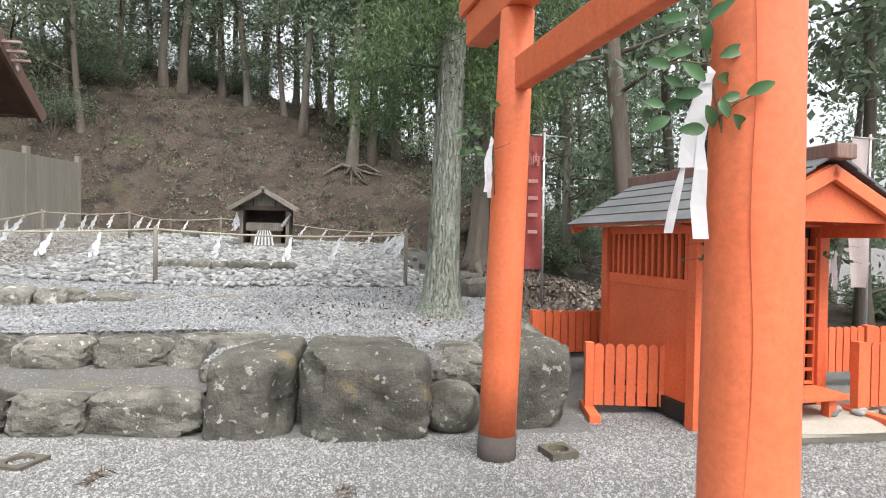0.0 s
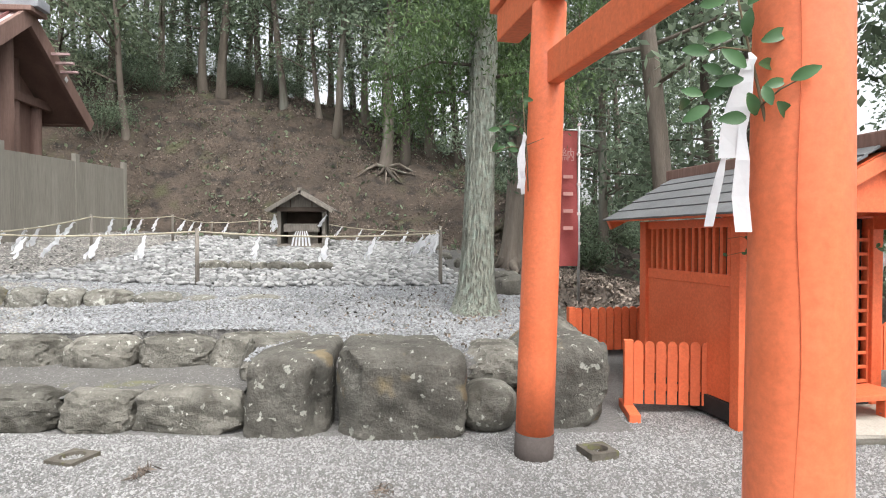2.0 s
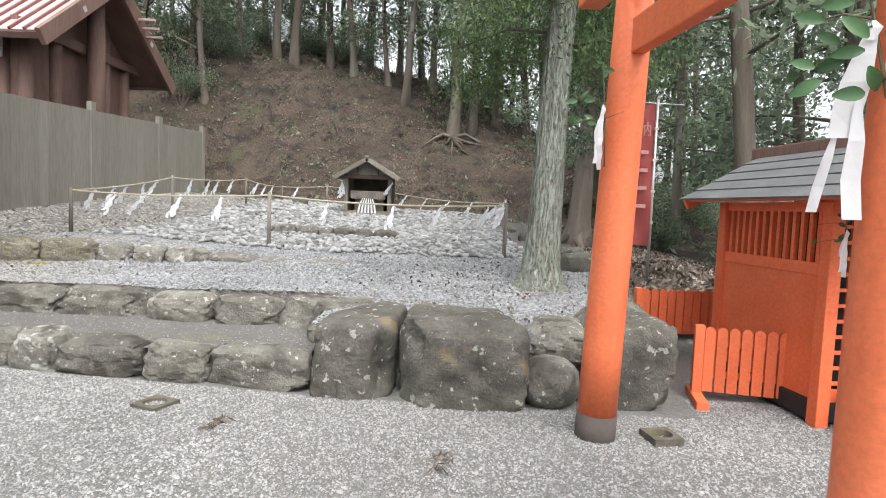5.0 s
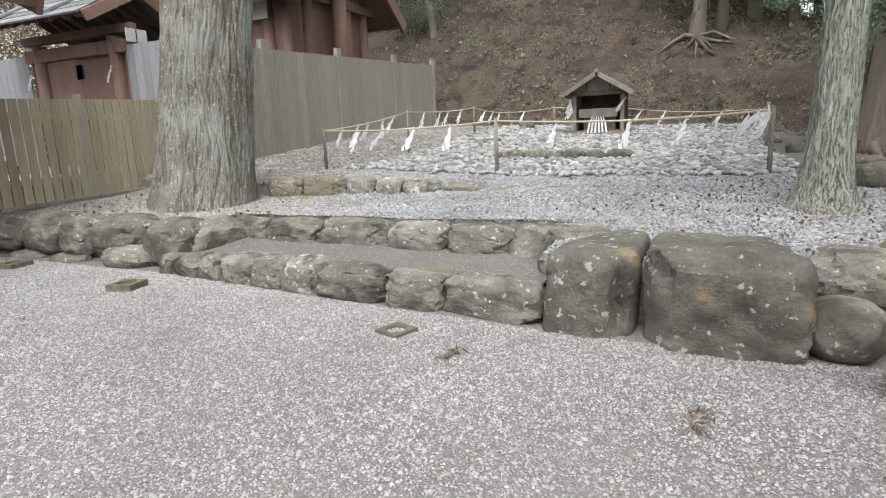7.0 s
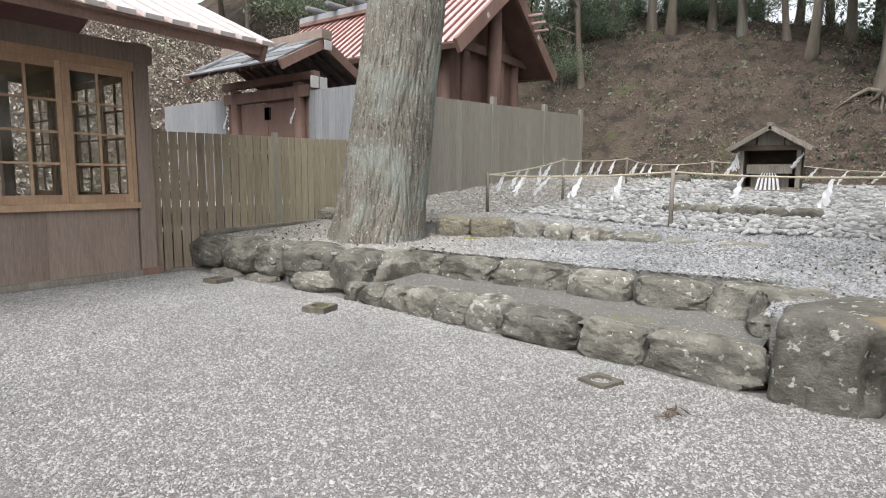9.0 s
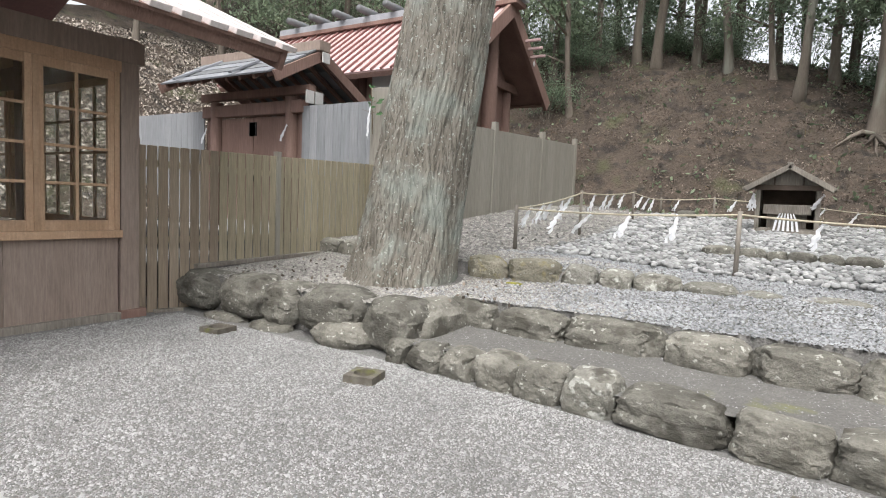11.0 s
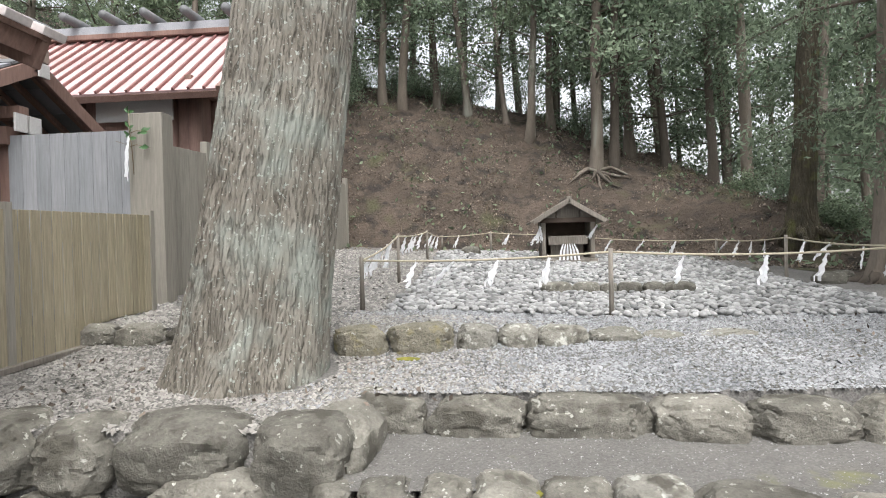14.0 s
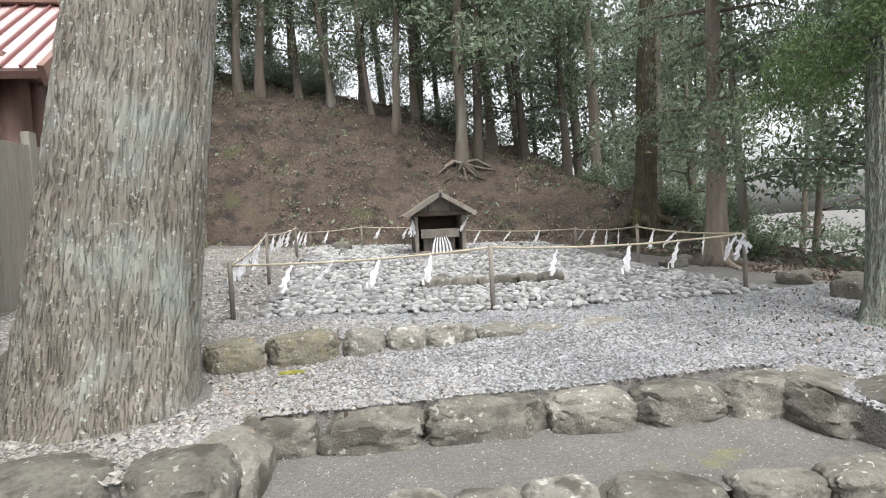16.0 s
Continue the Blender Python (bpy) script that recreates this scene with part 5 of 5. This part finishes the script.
for x, y, k in ((6.5, 16.5, 5), (8.6, 12.0, 5), (5.6, 10.3, 3), (10.5, 15, 0), (8.2, 13.2, 5), (10.0, 9.6, 5), (14.5, 9.5, 0), (16, 17, 5), (7.2, 22.5, 0), (10.5, 25, 5), (15.5, 24, 5), (18, 13, 5), (12, 30, 5), (7, 29, 0), (9.4, 6.4, 2), (14, 5.5, 5), (21, 19, 5)):
    plant(k, x, y, rf.uniform(.85, 1.15), rf.uniform(0, 360))
for x, y, k in ((-17, 25.5, 2), (-20, 24, 4), (-23, 22, 2), (-25, 26, 0), (-19, 28, 4), (-28, 20, 2), (-30, 25, 1), (-14.5, 26.5, 4), (-33, 17, 0), (-31, 13.5, 2), (-34, 10, 4), (-29, 16, 4), (-35, 14, 2), (-32, 21, 4), (-11.2, 25.6, 4)):
    plant(k, x, y, rf.uniform(.85, 1.15), rf.uniform(0, 360))

# mossy leaning tree at the corner of the plot, and a root stump
mt = thing("mossy_tree", (4.2, 17.8, hill_z(4.2, 17.8)), "thick mossy tree trunk at the hill foot", "tree")
zs = np.linspace(-.5, 12, 40)
part("trunk", tube([(.05 * z, 0, z) for z in zs], [.33 - .015 * z + .22 * math.exp(-max(0, z) / .5) for z in zs], 40, None, True, .2, .2), MOSSB, mt, smooth=True)
for k in range(6):
    an = k * 1.05
    part("root", tube([(0, 0, .35), (.6 * math.cos(an), .6 * math.sin(an), .1), (1.2 * math.cos(an + .15), 1.2 * math.sin(an + .15), -.15)], (.2, .12, .04), 9), MOSSB, mt, smooth=True)
st = thing("rooted_tree", (2.95, 12.6, terrace_z(2.9, 12.6) - .1), "grey conifer with gnarled spreading roots and drooping boughs", "tree")
part("trunk", tube([(0, 0, 0), (.02, 0, .25), (.03, 0, .6), (.06, .01, 1.2), (.1, .02, 2.4), (.18, .05, 8.5)], (.46, .32, .24, .2, .17, .1), 28, None, True, .3, .3), BARKD, st, smooth=True)
for k in range(7):
    a = k * .9
    part("root", tube([(0, 0, .42), (.3 * math.cos(a), .3 * math.sin(a), .2), (.62 * math.cos(a + .1), .62 * math.sin(a + .1), .08), (1.0 * math.cos(a + .25), 1.0 * math.sin(a + .25), -.03)], (.15, .11, .07, .025), 9), BARKD, st, smooth=True)
rb = random.Random(31)
bm, tips = bmesh.new(), []
for k in range(26):
    z, a, L = rb.uniform(2.3, 8), rb.uniform(-2.6, 2.6), rb.uniform(1.2, 3.0)
    b0, d = Vector((.03 * z, 0, z)), Vector((math.cos(a), math.sin(a), .1))
    tube([b0, b0 + d * L * .5, b0 + d * L - Vector((0, 0, .45))], (.045, .03, .01), 6, bm)
    tips += [b0 + d * L * u - Vector((0, 0, .5 * u * u)) for u in (.4, .6, .8, 1)]
part("limb", bm, BARKD, st, smooth=True)
part("crown", leaf_cloud(tips, 150, .55, .13, .04, 33, LEAFD, droop=.4), LEAFD, st)
lt = thing("hill_tree_roots", (-.1, 24.2, hill_z(-.1, 24.2)), "grey surface roots spreading over the slope", "roots")
for k in range(9):
    a = 3.3 + k * .36
    L = .7 + .4 * (k % 3)
    pts = []
    for u in (0, .3, .6, 1):
        x, y = L * u * math.cos(a) * 1.3, L * u * math.sin(a) * .8
        pts.append((x, y, hill_z(-.1 + x, 24.2 + y) - hill_z(-.1, 24.2) + .12 * (1 - u)))
    part("root", tube(pts, (.1, .07, .045, .015), 8), BARKD, lt, smooth=True)


# ---- shrubs on the slope ----
def shrub(seed, r, m):
    rnd = random.Random(seed)
    ob = thing("shrub", (0, 0, 0), "dark evergreen shrub on the slope", "shrub", "slope shrubs")
    bm, tips = bmesh.new(), []
    for k in range(11):
        a, e = rnd.uniform(0, 6.28), rnd.uniform(.4, 1.4)
        d = Vector((math.cos(a) * math.cos(e), math.sin(a) * math.cos(e), math.sin(e))) * r * rnd.uniform(.6, 1.1)
        tube([(0, 0, -.1), d * .5, d], (.02, .013, .005), 5, bm)
        tips += [d * .6, d * .8, d]
    part("stem", bm, BARKD, ob)
    part("foliage", leaf_cloud(tips, 60, r * .4, .1, .05, seed, m, .1), m, ob)
    return ob


sh = [shrub(401, .8, LEAFB), shrub(402, 1.3, LEAFD), shrub(403, 2.0, LEAFD)]
shu = [False] * 3
for i in range(96):
    if i < 40:
        x, y, k = rf.uniform(-16, 6), rf.uniform(31, 37), rf.choice((0, 1, 2))
    elif i < 66:
        x, y, k = rf.uniform(-30, -11), rf.uniform(22, 31), rf.choice((1, 2, 2))
    else:
        x, y, k = rf.uniform(4.5, 16), rf.uniform(8.5, 24), rf.choice((0, 1, 0, 0))
        if x < 6.5 and y < 12:
            x += 2.5
        if abs(math.degrees(math.atan2(x + 4.6, y - 1.6)) - 42) < 4.5:
            continue
    m = pose(x, y, hill_z(x, y) - .1, 0, 0, rf.uniform(0, 360))
    if not shu[k]:
        shu[k] = True
        sh[k].matrix_basis = m
    else:
        copy_thing(sh[k], m)


# ---- loose stones and leaves ----
def chips(name, n, place, size, flat, seed, m, label, cat):
    """n low angular chips joined into one mesh; place(rng, n) gives rows of x, y, z."""
    rng = np.random.default_rng(seed)
    P = place(rng, n)
    n = len(P)
    oct_ = np.array(((1, 0, -.25), (0, 1, -.25), (-1, 0, -.25), (0, -1, -.25), (.2, .1, 1)), float)
    tri = np.array(((0, 1, 4), (1, 2, 4), (2, 3, 4), (3, 0, 4)))
    s = size * rng.lognormal(0, .35, (n, 1, 1))
    V = oct_[None] * s * np.array((1, .6, flat)) * rng.uniform(.65, 1.35, (n, 5, 1))
    a, b = rng.uniform(0, 2 * np.pi, n), rng.normal(0, .35, n)
    ca, sa, cb, sb = np.cos(a)[:, None], np.sin(a)[:, None], np.cos(b)[:, None], np.sin(b)[:, None]
    x, y, z = V[..., 0], V[..., 1], V[..., 2]
    x, z = x * cb + z * sb, -x * sb + z * cb
    x, y = x * ca - y * sa, x * sa + y * ca
    V = np.stack([x, y, z], -1) + P[:, None]
    F = (tri[None] + 5 * np.arange(n)[:, None, None]).reshape(-1, 3)
    me = bpy.data.meshes.new(name)
    me.vertices.add(5 * n)
    me.vertices.foreach_set("co", V.ravel())
    me.loops.add(len(F) * 3)
    me.loops.foreach_set("vertex_index", F.ravel())
    me.polygons.add(len(F))
    me.polygons.foreach_set("loop_start", np.arange(0, len(F) * 3, 3))
    me.update(calc_edges=True)
    me.materials.append(m)
    return tagged(new(name, me), label, cat, kind="stuff")


def yard_chips(rng, n):
    x = rng.uniform(-9.0, 6.0, n)
    y = 4.9 - 4.6 * rng.random(n) ** 1.25
    keep = y < np.interp(x, (-9.1, -5.6, -.9, 2.3, 2.4, 6), (5.0, 4.9, 4.42, 4.4, 6, 6))
    x, y = x[keep], y[keep]
    return np.stack([x, y, [ground_z(a, b) + .004 for a, b in zip(x, y)]], 1)


chips("gravel_chips", 330000, yard_chips, .0088, .55, 1, PEBBLE, "loose pale crushed gravel of the courtyard", "gravel")


def terr_chips(lo_x, hi_x, lo_y, hi_y, fade=None):
    def f(rng, n):
        x, y = rng.uniform(lo_x, hi_x, n), rng.uniform(lo_y, hi_y, n)
        if fade:
            keep = (x - fade[0]) / (fade[1] - fade[0]) + .5 * np.sin(y * 2.3) * .4 > rng.random(n)
            x, y = x[keep], y[keep]
        P = [(a, b, terrace_z(a, b) + .008 + .03 * noise.noise(Vector((a * 1.2, b * 1.2, 5)))) for a, b in zip(x, y) if on_terrace(a, b) and math.hypot(a + 6.7, b - 6.85) > .8]
        return np.array(P)
    return f


def tread_chips(rng, n):
    x, y = rng.uniform(-5.4, -1.0, n), rng.uniform(4.9, 6.1, n)
    return np.stack([x, y, [.219 + .03 * noise.noise(Vector((p, q, 2))) + .03 * sm(5.2, 6.2, q) for p, q in zip(x, y)]], 1)


chips("tread_chips", 2500, tread_chips, .006, .5, 6, PEBBLE, "fine grit over the earth tread", "gravel")
chips("cedar_chips", 36000, terr_chips(-9.2, -3.4, 4.9, 8.6, (-3.4, -6.0)), .019, .45, 9, DIRT, "warm grey stone chips and soil round the cedar", "gravel")
chips("terrace_chips", 80000, terr_chips(-6.4, 3.2, 4.9, 9.3, (-6.2, -4.0)), .0165, .45, 2, CHIP2, "blue-grey crushed stone covering the terrace", "gravel")
chips("side_chips", 9000, terr_chips(-9.6, -5.9, 8.5, 20), .032, .4, 5, DIRT, "brown soil and stone chips beside the precinct wall", "gravel")


def leaf_stuff(name, n, place, size, seed, m, label, wide=.55):
    rng = np.random.default_rng(seed)
    P = place(rng, n)
    me = leaf_cloud([tuple(p) for p in P], 1, .001, size, size * wide, seed, m, 0)
    me.name = name
    return tagged(new(name, me), label, "leaf litter", kind="stuff")


def hill_place(rng, n):
    x, y = rng.uniform(-14, 9, n), 16 + 19 * rng.random(n) ** 1.3
    return np.array([(a, b, hill_z(a, b) + .0) for a, b in zip(x, y) if b > np.interp(a, (-14, -10, 1.5, 5, 9), (21, 20.6, 17.5, 12, 9)) and noise.noise(Vector((a * .55, b * .55, 2))) + .5 * noise.noise(Vector((a * 1.9, b * 1.9, 5))) > rng.uniform(-.45, .3)])


leaf_stuff("fallen_leaves", 70000, hill_place, .085, 21, DEADLEAF, "brown fallen leaves over the hillside")
leaf_stuff("fallen_leaves", 5000, lambda rng, n: np.array([(a, b, hill_z(a, b)) for a, b in zip(rng.uniform(2.6, 8, n), rng.uniform(7.2, 13, n))]), .1, 22, DEADLEAF, "brown fallen leaves over the side slope")


leaf_stuff("fallen_leaves", 36000, lambda rng, n: np.array([(p, q, hill_z(p, q) + .02) for p, q in zip(rng.uniform(-30, -17, n), rng.uniform(0, 26, n))]), .13, 26, PALELEAF, "fallen leaves over the slope behind the office, coloured sunlit pale")


def under_tree(rng, n):
    x, y = rng.normal(1.3, 1.1, n), rng.normal(6.8, 1.3, n)
    return np.array([(a, b, terrace_z(a, b) + .03 + .012 * rng.random()) for a, b in zip(x, y) if on_terrace(a, b)])


leaf_stuff("fallen_leaves", 600, under_tree, .05, 23, DEADLEAF, "dry brown leaves under the cypress")
leaf_stuff("fallen_leaves", 110, lambda rng, n: np.array([(a, b, terrace_z(a, b) + .03) for a, b in zip(rng.uniform(-9, -4.6, n), rng.uniform(5.5, 7.4, n)) if math.hypot(a + 6.7, b - 6.85) > .8]), .06, 24, DEADLEAF, "dry brown leaves round the cedar")
leaf_stuff("fallen_twigs", 1500, lambda rng, n: hill_place(rng, n) + np.array((0, 0, .04)), .6, 27, TWIG, "dry fallen twigs on the slope", .035)
leaf_stuff("ground_sprigs", 3500, lambda rng, n: hill_place(rng, n) + np.array((0, 0, .08)), .2, 25, LEAFB, "green sprigs among the leaf litter")
for x, y, s in ((.22, 3.3, 1.0), (-1.36, 3.72, .7)):
    leaf_obj = leaf_cloud([(rx * .06 * s, ry * .11 * s, .012) for rx, ry in ((0, 0), (.5, .5), (-.4, .6), (.3, -.6), (-.3, -1), (.1, 1.1))], 7, .05, .09, .012, int(50 + s * 10), DEADLEAF, 0, .1)
    tagged(new("dry_sprig", leaf_obj), "dry brown conifer sprig on the gravel", "sprig", "fallen sprigs").matrix_basis = pose(x, y, low(x) + .012)
for x, y, z, sx, sy in ((-5.25, 7.3, .6, .26, .16), (-4.15, 4.98, .2, .14, .1), (-7.9, 4.8, .0, .5, .2)):
    bm = boulder(sx, sy, .035, int(x * 10), 2, .35, 5)
    solo("moss_patch", bm, MOSS, "yellow-green moss patch on the ground", "moss", "moss patches", smooth=True, at=pose(x, y, (terrace_z(x, y) if y > 6.5 else z) + .0))

# ---- pale cobbles of the plot ----
rc_ = random.Random(5)
cob = []
for k in range(6):
    b = bmesh.new()
    bmesh.ops.create_icosphere(b, subdivisions=2, radius=1)
    for v in b.verts:
        p = v.co.copy()
        v.co = p * (1 + .22 * noise.noise(p * 1.1 + Vector((k * 5, 0, 0))))
        v.co.z *= .55
        v.co.y *= .75
    cob.append(mesh_of("cobble", b, COBBLE, True))
bed = thing("cobble_bed", (-2.4, 13.5, terrace_z(-2.4, 13.5)), "bed of pale rounded river cobbles inside the ropes", "cobble bed", kind="structure")
BO = bed.matrix_basis.translation.copy()
near_c, far_c = [], []
yy = 8.95
while yy < 19.6:
    xx = -5.9 + rc_.uniform(-.1, .1)
    step = .098 + .0045 * (yy - 9)
    while xx < 1.55 - (yy - 9) * .0:
        p = (xx + rc_.uniform(-.03, .03), yy + rc_.uniform(-.03, .03))
        edge = min(p[0] + 5.9, 1.5 - p[0], p[1] - 8.95)
        if edge > .25 * rc_.random() and not (11.15 < p[1] < 11.5 and -3.5 < p[0] < -.95):
            (near_c if p[1] < 9.55 and len(near_c) < 300 else far_c).append(p)
        xx += step
    yy += step * .82
for i, (x, y) in enumerate(near_c):
    o = new("cobble", cob[i % 6])
    o.parent = bed
    s = rc_.uniform(.042, .078)
    z = terrace_z(x, y) + .025 + rc_.uniform(-.01, .03)
    o.matrix_basis = pose(x - BO.x, y - BO.y, z - BO.z, rc_.uniform(-18, 18), rc_.uniform(-18, 18), rc_.uniform(0, 360)) @ Matrix.Scale(s, 4)
base_v = [np.array([v.co[:] for v in c.vertices]) for c in cob]
base_f = np.array([p.vertices[:] for p in cob[0].polygons])
rngc = np.random.default_rng(8)
Vs, Fs = [], []
for i, (x, y) in enumerate(far_c):
    s = rngc.uniform(.042, .08) * (1 + .03 * (y - 9))
    a, t1, t2 = rngc.uniform(0, 6.28), rngc.normal(0, .2), rngc.normal(0, .2)
    R = np.array(Euler((t1, t2, a)).to_matrix())
    Vs.append(base_v[i % 6] @ R.T * s + (x, y, terrace_z(x, y) + .025 + rngc.uniform(-.01, .04)))
    Fs.append(base_f + 42 * i)
me = bpy.data.meshes.new("cobbles")
V, F = np.concatenate(Vs), np.concatenate(Fs)
me.vertices.add(len(V))
me.vertices.foreach_set("co", V.ravel())
me.loops.add(len(F) * 3)
me.loops.foreach_set("vertex_index", F.ravel().astype(np.int32))
me.polygons.add(len(F))
me.polygons.foreach_set("loop_start", np.arange(0, len(F) * 3, 3))
me.update(calc_edges=True)
me.materials.append(COBBLES)
me.shade_smooth()
tagged(new("cobbles", me), "pale rounded river cobbles covering the plot", "cobbles", kind="stuff")
